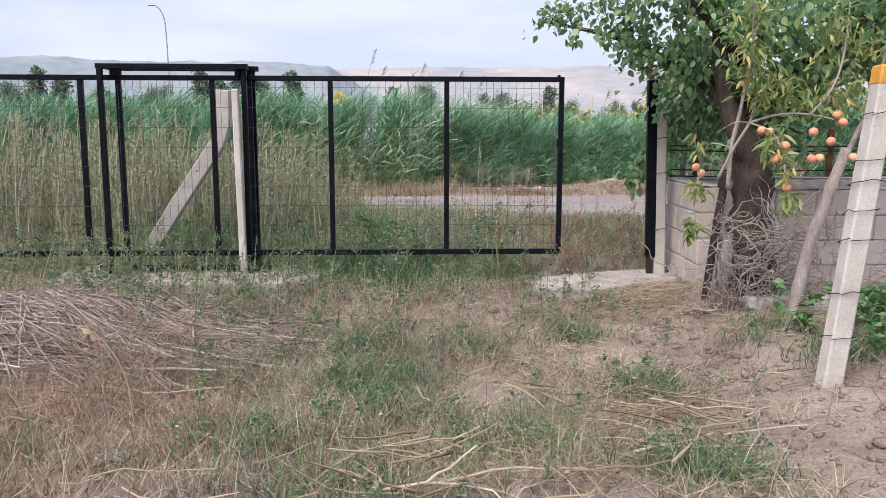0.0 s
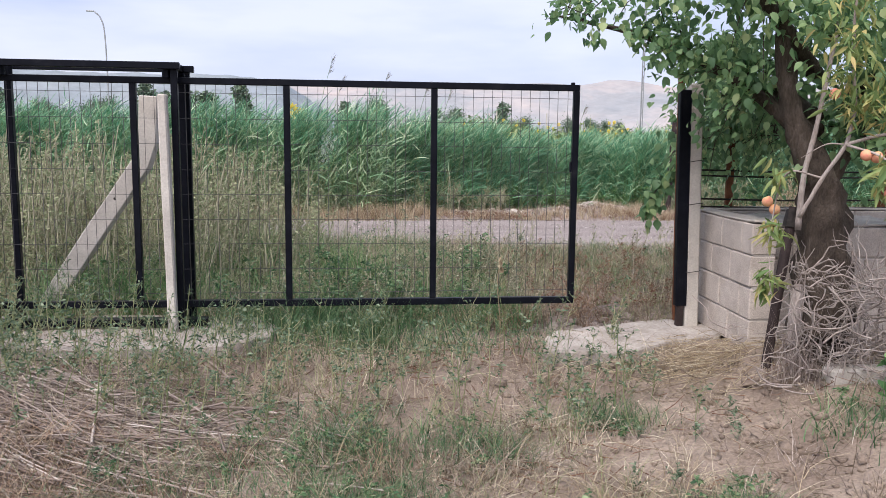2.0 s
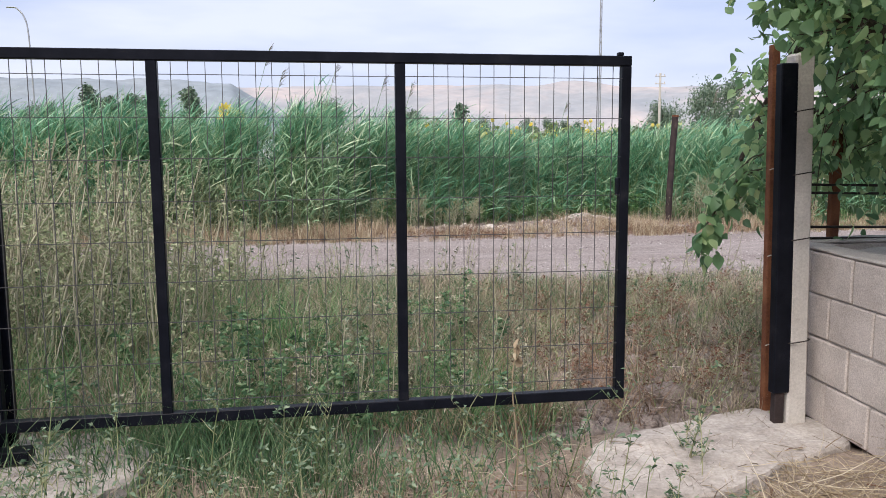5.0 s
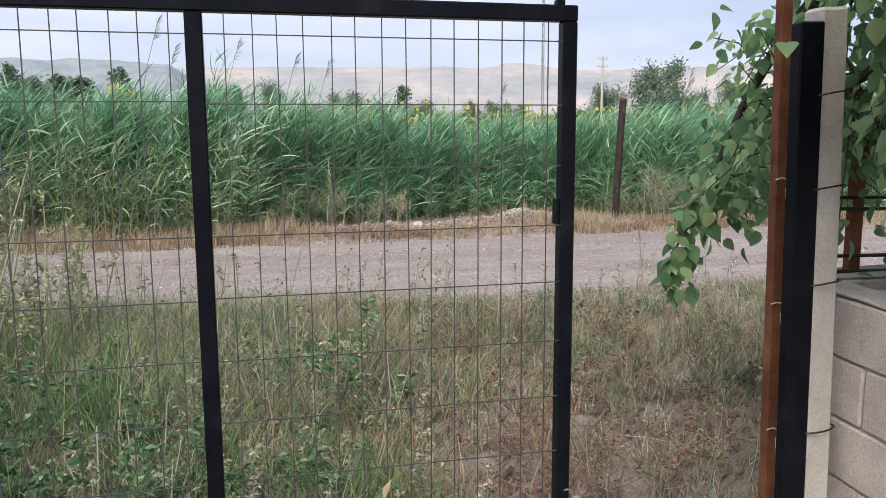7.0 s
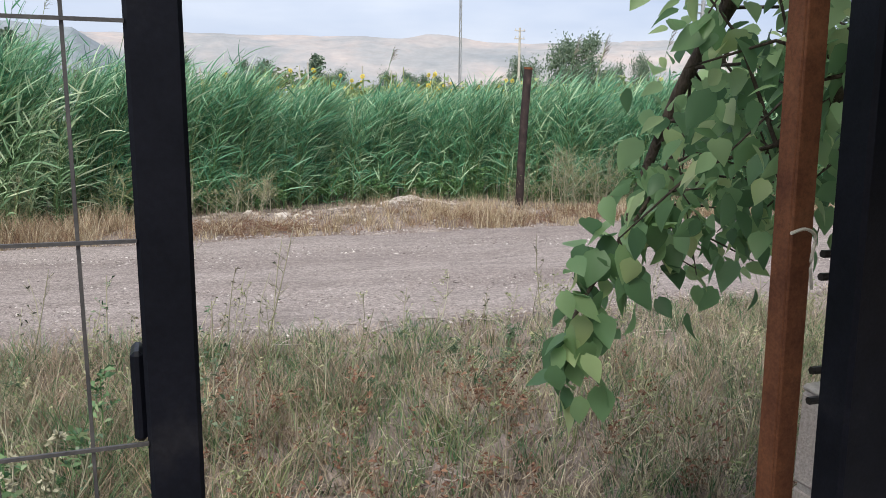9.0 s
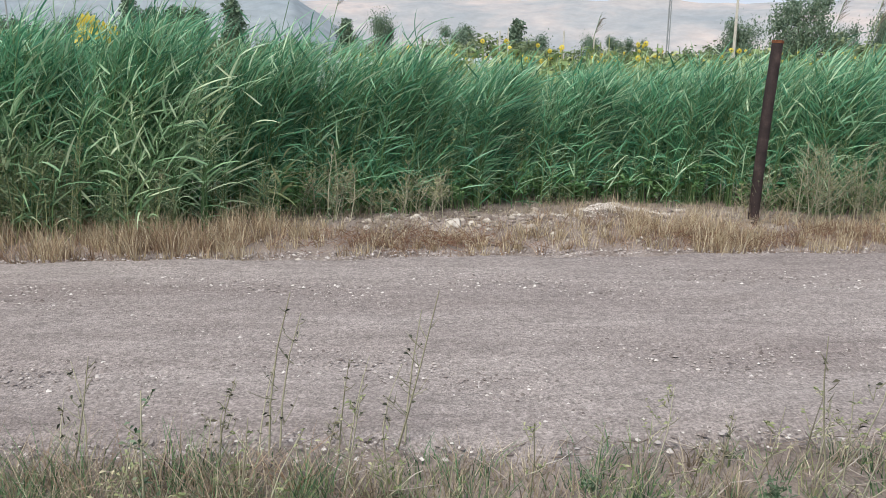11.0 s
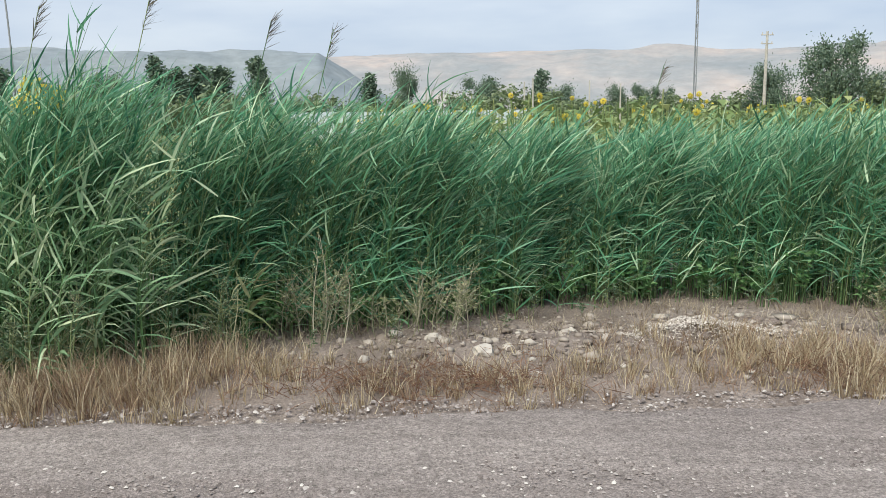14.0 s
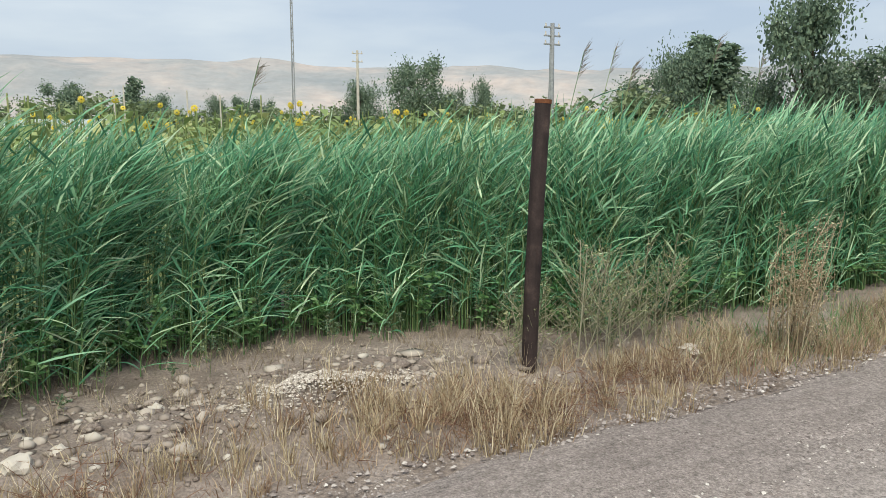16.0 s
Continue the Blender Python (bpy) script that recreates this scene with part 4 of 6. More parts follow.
for c in sprays:
    wild = c[2] > 1.5
    q = 42 if wild else 24
    PC.append(rng.normal(c, (0.08, 0.07, 0.075) if wild else (0.035, 0.035, 0.04), (q, 3)) - np.array(p0))
    PD.append(unit(np.stack([rng.normal(0, 0.65, q), rng.normal(0, 0.5, q), rng.normal(-0.55, 0.35, q)], 1)))
    PS.append(rng.uniform(0.06, 0.105, q) if wild else rng.uniform(0.07, 0.12, q))
PC, PD, PS = np.concatenate(PC), np.concatenate(PD), np.concatenate(PS)
v, f = leaf_cloud(PC, PD, PS, 0.6, 0.13)
link("leaves", arrays_to_mesh("leaves", v, f, [M_peachleaf]), peach_tree, kind="stuff")


def peach_mesh():
    bm = bmesh.new()
    bmesh.ops.create_uvsphere(bm, u_segments=18, v_segments=12, radius=0.034)
    for v in bm.verts:
        a = math.atan2(v.co.y, v.co.x)
        v.co.x *= 1 - 0.10 * math.exp(-(a / 0.35) ** 2)
        v.co.y *= 1 - 0.10 * math.exp(-(a / 0.35) ** 2)
        if v.co.z > 0.022:
            v.co.z -= 0.35 * max(0, 0.016 - math.hypot(v.co.x, v.co.y))
    for f in bm.faces:
        f.smooth = True
    me = bpy.data.meshes.new("peach")
    bm.to_mesh(me)
    bm.free()
    me.materials.append(M_peach)
    return me


pm = peach_mesh()
for p in ((2.44, 6.12, 1.44), (2.49, 6.10, 1.43), (2.52, 5.89, 1.33), (2.45, 5.9, 1.23), (2.49, 5.91, 1.245), (2.51, 5.81, 1.03), (2.13, 6.62, 1.14), (2.17, 6.60, 1.09), (2.45, 6.49, 1.81), (2.78, 6.0, 1.23), (2.85, 6.02, 1.235), (2.92, 6.0, 1.36), (2.78, 6.0, 1.43), (3.0, 6.0, 1.5), (3.1, 6.0, 1.24), (2.98, 6.05, 1.56)):
    ob = new("peach", pm)
    ob.parent = peach_tree
    ob.location = Vector(p) - peach_tree.location
    ob.rotation_euler = (random.uniform(-0.6, 0.6), random.uniform(-0.6, 0.6), random.uniform(0, 6))

# ---------------------------------------------------------------- dead vine tangle before the trunk
vine = thing("dead_vine", (2.9, 6.62, -0.05), "tangle of bare grey vine twigs before the trunk", "vine")
vp = []
for _ in range(260):
    p = Vector((random.gauss(-0.08, 0.3), random.gauss(-0.02, 0.1), random.uniform(0.0, 0.8)))
    d = Vector((random.gauss(0, 1), random.gauss(0, 0.5), random.gauss(0.2, 0.8))).normalized()
    line = []
    for _ in range(9):
        line.append(tuple(p))
        d = (d + Vector((random.gauss(0, 0.45), random.gauss(0, 0.3), random.gauss(0, 0.4)))).normalized()
        p = p + d * random.uniform(0.03, 0.08)
        p.z = max(p.z, 0.0)
        p.y = min(max(p.y, -0.25), 0.15)
    vp.append(line)
VP = np.array(vp)
v, f = tubes(VP, np.full((len(VP), 9), 0.0055) * np.linspace(1.2, 0.5, 9) * rng.uniform(0.6, 1.3, (len(VP), 1)), 4)
link("twig_tangle", arrays_to_mesh("twig_tangle", v, f, [M_greywood]), vine, kind="stuff")

# ---------------------------------------------------------------- post across the track
rpost = thing("steel_pipe_post", (5.61, 16.9, 0.15), "dark brown rusty steel pipe post standing at the verge", "post")
rtube = part("tube", rod([(0, 0, -0.2), (0.02, 0, 0.6), (0.05, 0, 1.3), (0.085, 0, 1.89)], 0.053, 16, True), M_darkrust, rpost)
part("rim", rod([(0.085, 0, 1.87), (0.087, 0, 1.897)], 0.057, 16), M_rust, rtube, "rust-red top rim")
# ---------------------------------------------------------------- reed bed


def reed_front(x):
    return np.interp(x, [-14, -4, -0.8, 0.4, 2.2, 3.6, 4.6, 6.0, 6.8, 9, 14, 30], [17.3, 17.1, 16.9, 17.6, 18.1, 18.7, 18.9, 18.4, 17.6, 17.5, 17.6, 17.8])


def reed_top(x):
    return np.interp(x, [-14, -3, -0.5, 1.5, 3.5, 5.5, 8, 12, 30], [2.15, 2.25, 2.35, 2.1, 1.82, 1.95, 2.05, 2.1, 2.15])


def reeds(name, x, y, leaves, label, short=1.0, mat=None, droopy=1.0, width=1.0):
    """Reeds: stalks bent downwind, low leaves spreading and drooping, high leaves swept over."""
    n = len(x)
    gust = 0.5 + 0.5 * lumps(x * 0.8, y * 0.8 + 3, 1.3)
    h = reed_top(x) * rng.uniform(0.7, 1.0, n) * (1 + 0.06 * lumps(x, y, 1.7)) - 0.1
    h = np.where(rng.uniform(0, 1, n) < 0.04, h * 1.13, h) * short
    root = np.stack([x, y, ground_z(x, y) - 0.02], 1)
    s = np.linspace(0, 1, 6)
    lx, ly = (rng.normal(0.10, 0.09, n) + 0.10 * gust) * h, rng.normal(-0.04, 0.09, n) * h
    P = root[:, None] + np.stack([lx[:, None] * s ** 2.6, ly[:, None] * s ** 2, h[:, None] * (s - 0.06 * s ** 3)], -1)
    parts = [(*tubes(P, np.full((n, 6), 0.0055) * np.linspace(1.2, 0.3, 6), 3), 1)]
    t = (np.arange(leaves)[None, :] + rng.uniform(0, 1, (n, leaves))) / leaves * 0.84 + 0.14
    L0 = root[:, None] + np.stack([lx[:, None] * t ** 2.6, ly[:, None] * t ** 2, h[:, None] * (t - 0.06 * t ** 3)], -1)
    plane = rng.normal(0, 0.7, (n, 1))
    flip = (np.arange(leaves)[None, :] + rng.integers(0, 2, (n, 1))) % 2 == 0
    swept = rng.uniform(0, 1, (n, leaves)) < 0.05 + 0.6 * t ** 2
    az = plane + rng.normal(0, 0.35, (n, leaves)) + np.where(flip | swept, 0.0, np.pi)
    ln = rng.uniform(0.24, 0.5, (n, leaves)) * (0.75 + 0.7 * t - 0.62 * t ** 2.5)
    el = rng.uniform(0.1, 0.95, (n, leaves)) + 0.4 * t
    hx, hy = np.cos(az), np.sin(az) * 0.8 - 0.12
    k = np.linspace(0, 1, 5)
    wind = (0.01 + 0.20 * t ** 1.6 * (0.5 + gust[:, None]))[..., None]
    X = L0[..., None, 0] + ln[..., None] * ((hx * np.cos(el))[..., None] * k + wind * k ** 1.8)
    Y = L0[..., None, 1] + ln[..., None] * (hy * np.cos(el))[..., None] * k
    droop = (rng.uniform(0.02, 0.55, (n, leaves)) * (1.1 - 0.75 * t) * droopy)[..., None]
    Zc = L0[..., None, 2] + ln[..., None] * (np.sin(el)[..., None] * k - droop * k ** 2.2)
    LP = np.stack([X, Y, Zc], -1).reshape(-1, 5, 3)
    d = unit(LP[:, 4] - LP[:, 0])
    sd = unit(np.cross(d, Z3 + rng.normal(0, 0.55, d.shape)))
    W = (rng.uniform(0.004, 0.0098, len(LP)) * width)[:, None] * np.array((0.55, 1.0, 0.85, 0.5, 0.03))
    parts.append((*strips(LP, W, sd), 0))
    v, f, ix = pack(parts)
    link(name, arrays_to_mesh(name, v, f, [mat or M_reed, M_reedstem], ix), label=label, category="reeds", kind="stuff")


rx_ = np.concatenate([rng.uniform(-9, 12, 7600), rng.uniform(-15, -9, 500), rng.uniform(12, 32, 1400)])
rx_ = rx_ + 0.16 * np.sin(rx_ * 5.1) + 0.1 * np.sin(rx_ * 11.7 + 1)
ry_ = reed_front(rx_) + np.abs(rng.normal(0, 1, len(rx_))) ** 1.2 * 0.8 + 0.22 * lumps(rx_, rx_ * 0.3, 3.0)
reeds("reed_bed", rx_, ry_, 14, "dense green common reeds bent by the wind")
rx_ = np.concatenate([rng.uniform(-9, 12, 330), rng.uniform(12, 24, 200)])
reeds("young_reeds", rx_, reed_front(rx_) + rng.uniform(-0.25, 0.3, len(rx_)), 8, "shorter green reeds at the front of the reed bed", rng.uniform(0.2, 0.5, len(rx_)))
rx_ = np.concatenate([rng.normal(-0.55, 0.42, 150), rng.normal(-2.4, 0.7, 230), rng.normal(-5.0, 1.2, 160)])
reeds("pale_reeds", rx_, 17.0 + rng.normal(0, 0.2, len(rx_)), 10, "pale broad-leaved reeds leaning out at the verge", rng.uniform(0.35, 0.9, len(rx_)), M_reedpale, 1.7, 1.35)
rx_ = rng.normal(0.75, 0.12, 5)
reeds("withered_reeds", rx_, 17.35 + rng.normal(0, 0.08, 5), 6, "half-withered pale reeds hanging over the stones", rng.uniform(0.35, 0.5, 5), M_olive, 2.6, 1.5)
# a few tall plumed reeds above the rest
tx, ty = np.array((-1.4, -1.15, -0.3, 0.55, 1.05, 4.2, 6.6, 7.3, 8.1, 9.0, 6.9)), np.array((17.6, 17.8, 17.7, 18.1, 18.2, 19.2, 18.0, 18.4, 17.9, 18.1, 17.7))
hh = np.array((2.95, 2.6, 2.7, 2.55, 2.5, 2.25, 2.35, 2.45, 2.5, 2.4, 2.2))
s5 = np.linspace(0, 1, 6)
TPp = np.stack([tx, ty, ground_z(tx, ty)], 1)[:, None] + np.stack([0.16 * hh[:, None] * s5 ** 2, 0 * hh[:, None] * s5, hh[:, None] * s5], -1)
v1, f1 = tubes(TPp, np.full((len(tx), 6), 0.006) * np.linspace(1.1, 0.5, 6), 4)
pl0 = np.repeat(TPp[:, -1], 40, 0) - np.repeat(TPp[:, -1] - TPp[:, -2], 40, 0) * rng.uniform(0, 0.5, (len(tx) * 40, 1))
pdv = unit(rng.normal(0, 0.25, pl0.shape) + np.array((0.75, 0, 0.75)))
PLP = pl0[:, None] + pdv[:, None] * (rng.uniform(0.06, 0.16, (len(pl0), 1)) * np.linspace(0, 1, 3))[..., None]
v2, f2 = strips(PLP, np.full((len(PLP), 3), 0.003) * np.array((0.7, 1, 0.2)), unit(rng.normal(0, 1, pl0.shape)))
v, f, ix = pack([(v1, f1, 0), (v2, f2, 1)])
link("reed_plumes", arrays_to_mesh("reed_plumes", v, f, [M_reedstem, M_plume], ix), label="tall reed stalks with dark feathery plumes", category="reeds", kind="stuff")
# broad undergrowth at the foot of the reeds
ux = rng.uniform(-6, 13, 260)
uy = reed_front(ux) + rng.uniform(-0.15, 0.25, 260)
v, f, ix, mm = weed_mesh(ux, uy, rng.uniform(0.25, 0.6, 260), [M_reedstem, M_grass], 0.06, 7, 7, 0.5)
link("undergrowth", arrays_to_mesh("undergrowth", v, f, mm, ix), label="leafy green undergrowth at the foot of the reeds", category="weeds", kind="stuff")

# ---------------------------------------------------------------- far verge: stubble, litter, stones, thistles
x, y, az = tufts(5200, 30, 0.06, -9, 14, 16.02, 17.5, lambda x, y: np.clip(1.15 - np.abs(y - 16.5 - 0.1 * np.sin(x * 2)) / np.interp(x, [-9, 0.3, 2, 5, 7, 14], [0.8, 0.65, 0.4, 0.5, 0.45, 0.5]), 0, 1) * np.clip(0.75 + 0.8 * lumps(x, y, 2.6), 0.2, 1) * np.interp(x, [1.0, 1.6, 2.6, 3.3], [1, 0.55, 0.55, 1]))
h = rng.uniform(0.06, 0.4, len(x)) * np.interp(x, [-2, 0.6, 1.5, 5], [1.35, 1.1, 0.65, 0.9]) * (0.75 + 0.35 * lumps(x, y, 3.7))
brown = np.repeat(rng.uniform(0, 1, len(x) // 30) < 0.4, 30)
v, f = blades(x[brown], y[brown], h[brown] * 0.8, rng.uniform(0.003, 0.008, brown.sum()), rng.uniform(0.2, 1.1, brown.sum()), az[brown])
link("brown_stubble", arrays_to_mesh("brown_stubble", v, f, [M_russet]), label="brown withered grass stubble along the track", category="dry grass", kind="stuff")
x, y, h, az = x[~brown], y[~brown], h[~brown], az[~brown]
v, f = blades(x, y, h, rng.uniform(0.004, 0.009, len(x)), rng.uniform(0.1, 0.7, len(x)), az)
link("stubble", arrays_to_mesh("stubble", v, f, [M_gold]), label="golden dry grass stubble along the track", category="dry grass", kind="stuff")
x, y = scatter(9000, 0.5, 8.5, 16.1, 17.0, lambda x, y: np.exp(-((x - 2.1) / 0.8) ** 2 - ((y - 16.48) / 0.2) ** 2) + np.exp(-((x - 5.1) / 0.6) ** 2 - ((y - 16.4) / 0.2) ** 2) + 0.5 * np.exp(-((x - 6.6) / 0.8) ** 2 - ((y - 16.5) / 0.2) ** 2))
v, f = lying(x, y, rng.uniform(0.05, 0.22, len(x)), rng.uniform(0.003, 0.006, len(x)), 3, 0.4, 0.05)
link("litter", arrays_to_mesh("litter", v, f, [M_redweed]), label="red-brown withered weed litter on the verge", category="litter", kind="stuff")


def stone_field(name, x, y, size, mat, label, z=None):
    """Many small angular stones as one sheet of stuff."""
    n = len(x)
    ico = bmesh.new()
    bmesh.ops.create_icosphere(ico, subdivisions=1, radius=1.0) if size.mean() > 0.012 else bmesh.ops.create_cone(ico, segments=5, radius1=1.0, radius2=0.0, depth=1.3, cap_ends=False)
    bmesh.ops.triangulate(ico, faces=ico.faces[:])
    ico.verts.ensure_lookup_table()
    V = np.array([v.co for v in ico.verts])
    F = np.array([[v.index for v in f.verts] for f in ico.faces])
    ico.free()
    jit = 1 + rng.uniform(-0.45, 0.4, (n, len(V), 1))
    sc = size[:, None] * np.stack([rng.uniform(0.7, 1.3, n), rng.uniform(0.7, 1.3, n), rng.uniform(0.35, 0.75, n)], 1)
    a = rng.uniform(0, 6.3, n)
    P = V[None] * jit * sc[:, None]
    X = P[..., 0] * np.cos(a)[:, None] - P[..., 1] * np.sin(a)[:, None]
    Y = P[..., 0] * np.sin(a)[:, None] + P[..., 1] * np.cos(a)[:, None]
    base = ground_z(x, y) if z is None else z
    W = np.stack([X + x[:, None], Y + y[:, None], P[..., 2] + (base + size * 0.15)[:, None]], -1).reshape(-1, 3)
    FF = (F[None] + (np.arange(n) * len(V))[:, None, None]).reshape(-1, 3)
    link(name, arrays_to_mesh(name, W, FF, [mat]), label=label, category="stones", kind="stuff")


x, y = scatter(9000, 0.3, 8.0, 16.3, 18.9, lambda x, y: np.clip(np.exp(-((x - 3.6) / 2.2) ** 2 - ((y - 17.35) / 0.75) ** 2) * 1.1, 0, 1))
stone_field("rubble", x, y, rng.gamma(1.2, 0.0085, len(x)) + 0.005, M_stone, "loose pale stones and gravel on bare earth")
x, y = scatter(16000, 3.2, 5.2, 16.6, 17.4, lambda x, y: np.exp(-((x - 4.2) / 0.42) ** 2 - ((y - 17.0) / 0.17) ** 2))
stone_field("gravel_heap", x, y, rng.uniform(0.004, 0.010, len(x)), M_palegravel, "small heap of pale gravel on the verge", ground_z(x, y) + 0.085 * np.exp(-((x - 4.2) / 0.45) ** 2 - ((y - 17.0) / 0.18) ** 2))
x, y = scatter(70000, -4, 10, 12.3, 16.25, lambda x, y: np.clip(0.5 + 0.5 * np.exp(-((y - 16.1) / 0.25) ** 2) + 0.5 * np.exp(-((y - 12.5) / 0.3) ** 2), 0, 1))
stone_field("road_gravel", x, y, np.minimum(rng.gamma(1.2, 0.0036, len(x)) + 0.0035, 0.017), M_roadstone, "scattered pale pebbles on the track", np.full(len(x), 0.139))
for px, py, pr in ((2.55, 16.95, 0.075), (2.2, 17.35, 0.065), (2.75, 17.1, 0.05), (1.9, 17.6, 0.06), (7.0, 16.75, 0.09), (3.3, 17.5, 0.05), (0.2, 16.05, 0.035), (1.1, 16.0, 0.03)):
    bm = bmesh.new()
    bmesh.ops.create_icosphere(bm, subdivisions=2, radius=pr)
    for v in bm.verts:
        v.co *= 1 + 0.55 * noise.noise(v.co * 14 / (pr * 10) + Vector((px * 3, py, 0))) + 0.3 * noise.noise(v.co * 30 / (pr * 10) + Vector((py, px, 1)))
        v.co.z *= 0.6
    me = bpy.data.meshes.new("stone")
    bm.to_mesh(me)
    bm.free()
    me.materials.append(M_stone)
    ob = link("stone", me, label="rough pale grey fieldstone on the verge", category="stone")
    ob.location = (px, py, float(ground_z(px, py)) + pr * 0.3)

x, y = scatter(900, 0.2, 9.0, 16.4, 18.6, lambda x, y: np.clip(np.exp(-((x - 3.6) / 2.6) ** 2 - ((y - 17.3) / 0.8) ** 2), 0, 1))
stone_field("earth_clods", x, y, rng.gamma(1.6, 0.010, len(x)) + 0.010, M_verge, "lumps of grey-brown earth among the stones")
x, y, az = tufts(900, 14, 0.06, 0.5, 8.0, 16.5, 18.8, lambda x, y: np.clip(0.4 + 0.9 * lumps(x + 4, y, 2.9), 0.03, 1))
v, f = blades(x, y, rng.uniform(0.04, 0.2, len(x)), rng.uniform(0.003, 0.006, len(x)), rng.uniform(0.2, 1.2, len(x)), az)
link("sparse_grass", arrays_to_mesh("sparse_grass", v, f, [M_straw]), label="sparse dry grass among the stones", category="dry grass", kind="stuff")
x, y = scatter(330, -0.5, 8.0, 16.7, 18.9, lambda x, y: smooth01(reed_front(x) - 0.9, reed_front(x), y))
v, f, ix, mm = weed_mesh(x, y, rng.uniform(0.12, 0.5, len(x)), [M_olive, M_bluegreen], 0.03, 8, 7, 0.4)
link("verge_seedlings", arrays_to_mesh("verge_seedlings", v, f, mm, ix), label="small blue-green weeds before the reeds", category="weeds", kind="stuff")
# dry thistle bushes
for bx, by, bh, nb in ((6.2, 17.05, 0.95, 9), (7.15, 17.2, 1.0, 6), (6.6, 17.25, 0.7, 6), (1.39, 17.35, 0.95, 3), (-2.1, 16.75, 1.2, 16), (-1.2, 16.7, 1.0, 12), (-0.35, 16.75, 0.8, 10), (-3.2, 16.8, 1.1, 12), (-0.75, 16.6, 0.6, 9), (1.9, 17.6, 0.5, 6), (2.4, 17.9, 0.55, 6), (0.6, 17.1, 0.75, 6), (1.2, 17.5, 0.6, 5), (2.2, 17.5, 0.7, 4), (-1.7, 16.5, 1.1, 12), (-2.7, 16.5, 1.25, 14), (5.8, 17.2, 0.6, 8)):
    wx, wyy = bx + rng.normal(0, 0.16, nb), by + rng.normal(0, 0.12, nb)
    v, f, ix, mm = weed_mesh(wx, wyy, bh * rng.uniform(0.6, 1.0, nb), [M_palestalk if bx > 0.9 else M_olive, M_olive if bx > 0.9 else M_bluegreen], 0.024, 16, 6 if bx > 0.9 else 9, 0.75 if bx > 0.9 else 0.5, 0.005 if bx > 0.9 else 0.004)
    link("dry_thistle", arrays_to_mesh("dry_thistle", v, f, mm, ix), label="bushy dried thistle with pale seed heads", category="thistle", group="thistles on the far verge")
gx_, gy_ = rng.normal(7.75, 0.12, 40), rng.normal(16.4, 0.1, 40)
v, f, ix, mm = weed_mesh(gx_, gy_, rng.uniform(0.6, 1.15, 40), [M_gold, M_gold], 0.02, 10, 8, 0.18, 0.003)
link("dock_weed", arrays_to_mesh("dock_weed", v, f, mm, ix), label="upright rust-gold dried dock weed by the track", category="weed")
x, y = scatter(3500, 6.8, 12, 16.2, 17.4, lambda x, y: np.exp(-((x - 8.6) / 1.4) ** 2 - ((y - 16.6) / 0.35) ** 2))
v, f = blades(x, y, rng.uniform(0.12, 0.35, len(x)), rng.uniform(0.003, 0.007, len(x)), rng.uniform(0.3, 0.9, len(x)))
link("verge_grass", arrays_to_mesh("verge_grass", v, f, [M_grass]), label="low green grass at the edge of the track", category="grass", kind="stuff")

# ---------------------------------------------------------------- near verge between gate and track
x, y, az = tufts(3300, 22, 0.07, -7, 7, 8.45, 12.55, lambda x, y: np.clip((0.75 + 0.6 * lumps(x, y, 1.5)) * (1 - smooth01(12.0, 12.5, y)) * np.interp(x, [-1, 1.2, 1.9, 2.8], [1, 0.85, 0.75, 0.9]), 0, 1))
h = rng.uniform(0.08, 0.36, len(x)) * np.interp(x, [-3, 1.0, 2.0], [1.5, 1.1, 0.7]) * np.interp(y, [11.0, 12.4], [1.0, 0.55])
half = np.repeat(rng.uniform(0, 1, len(x) // 22) < 0.62, 22)
v, f = blades(x[half], y[half], h[half], rng.uniform(0.004, 0.009, half.sum()), rng.uniform(0.2, 0.9, half.sum()), az[half])
link("verge_straw", arrays_to_mesh("verge_straw", v, f, [M_straw]), label="dry straw-coloured grass on the near verge", category="dry grass", kind="stuff")
v, f = blades(x[~half], y[~half], h[~half] * 1.05, rng.uniform(0.004, 0.010, (~half).sum()), rng.uniform(0.2, 0.8, (~half).sum()), az[~half])
link("verge_weeds", arrays_to_mesh("verge_weeds", v, f, [M_olive]), label="olive green grass and weeds on the near verge", category="grass", kind="stuff")
x, y = scatter(700, -6, 6, 8.6, 12.2, lambda x, y: np.clip(0.5 + 0.6 * lumps(x + 2, y, 1.2), 0, 1) * np.interp(x, [1.1, 1.7, 2.4], [1, 0.85, 1.0]))
v, f, ix, mm = weed_mesh(x, y, rng.uniform(0.2, 0.5, len(x)) * np.interp(x, [-3, 1], [1.5, 1.0]), [M_palestalk, M_olive], 0.022, 8, 6, 0.45, 0.004)
link("verge_herbs", arrays_to_mesh("verge_herbs", v, f, mm, ix), label="branching olive weeds on the near verge", category="weeds", kind="stuff")
x, y, az = tufts(2700, 26, 0.08, -3.5, 5.5, 9.9, 12.3, lambda x, y: np.clip(0.8 + 0.6 * lumps(x, y, 2.2), 0.1, 1) * np.interp(x, [1.2, 1.9, 2.6, 4.0], [1, 0.75, 0.45, 0.9]))
pick = np.repeat(rng.uniform(0, 1, len(x) // 26) < 0.55, 26)
h = rng.uniform(0.12, 0.45, len(x)) * np.interp(x, [0.8, 1.8, 3.0], [1, 0.65, 0.6]) * np.interp(y, [11.6, 12.3], [1.0, 0.6])
v, f = blades(x[pick], y[pick], h[pick], rng.uniform(0.004, 0.008, pick.sum()), rng.uniform(0.2, 1.0, pick.sum()), az[pick])
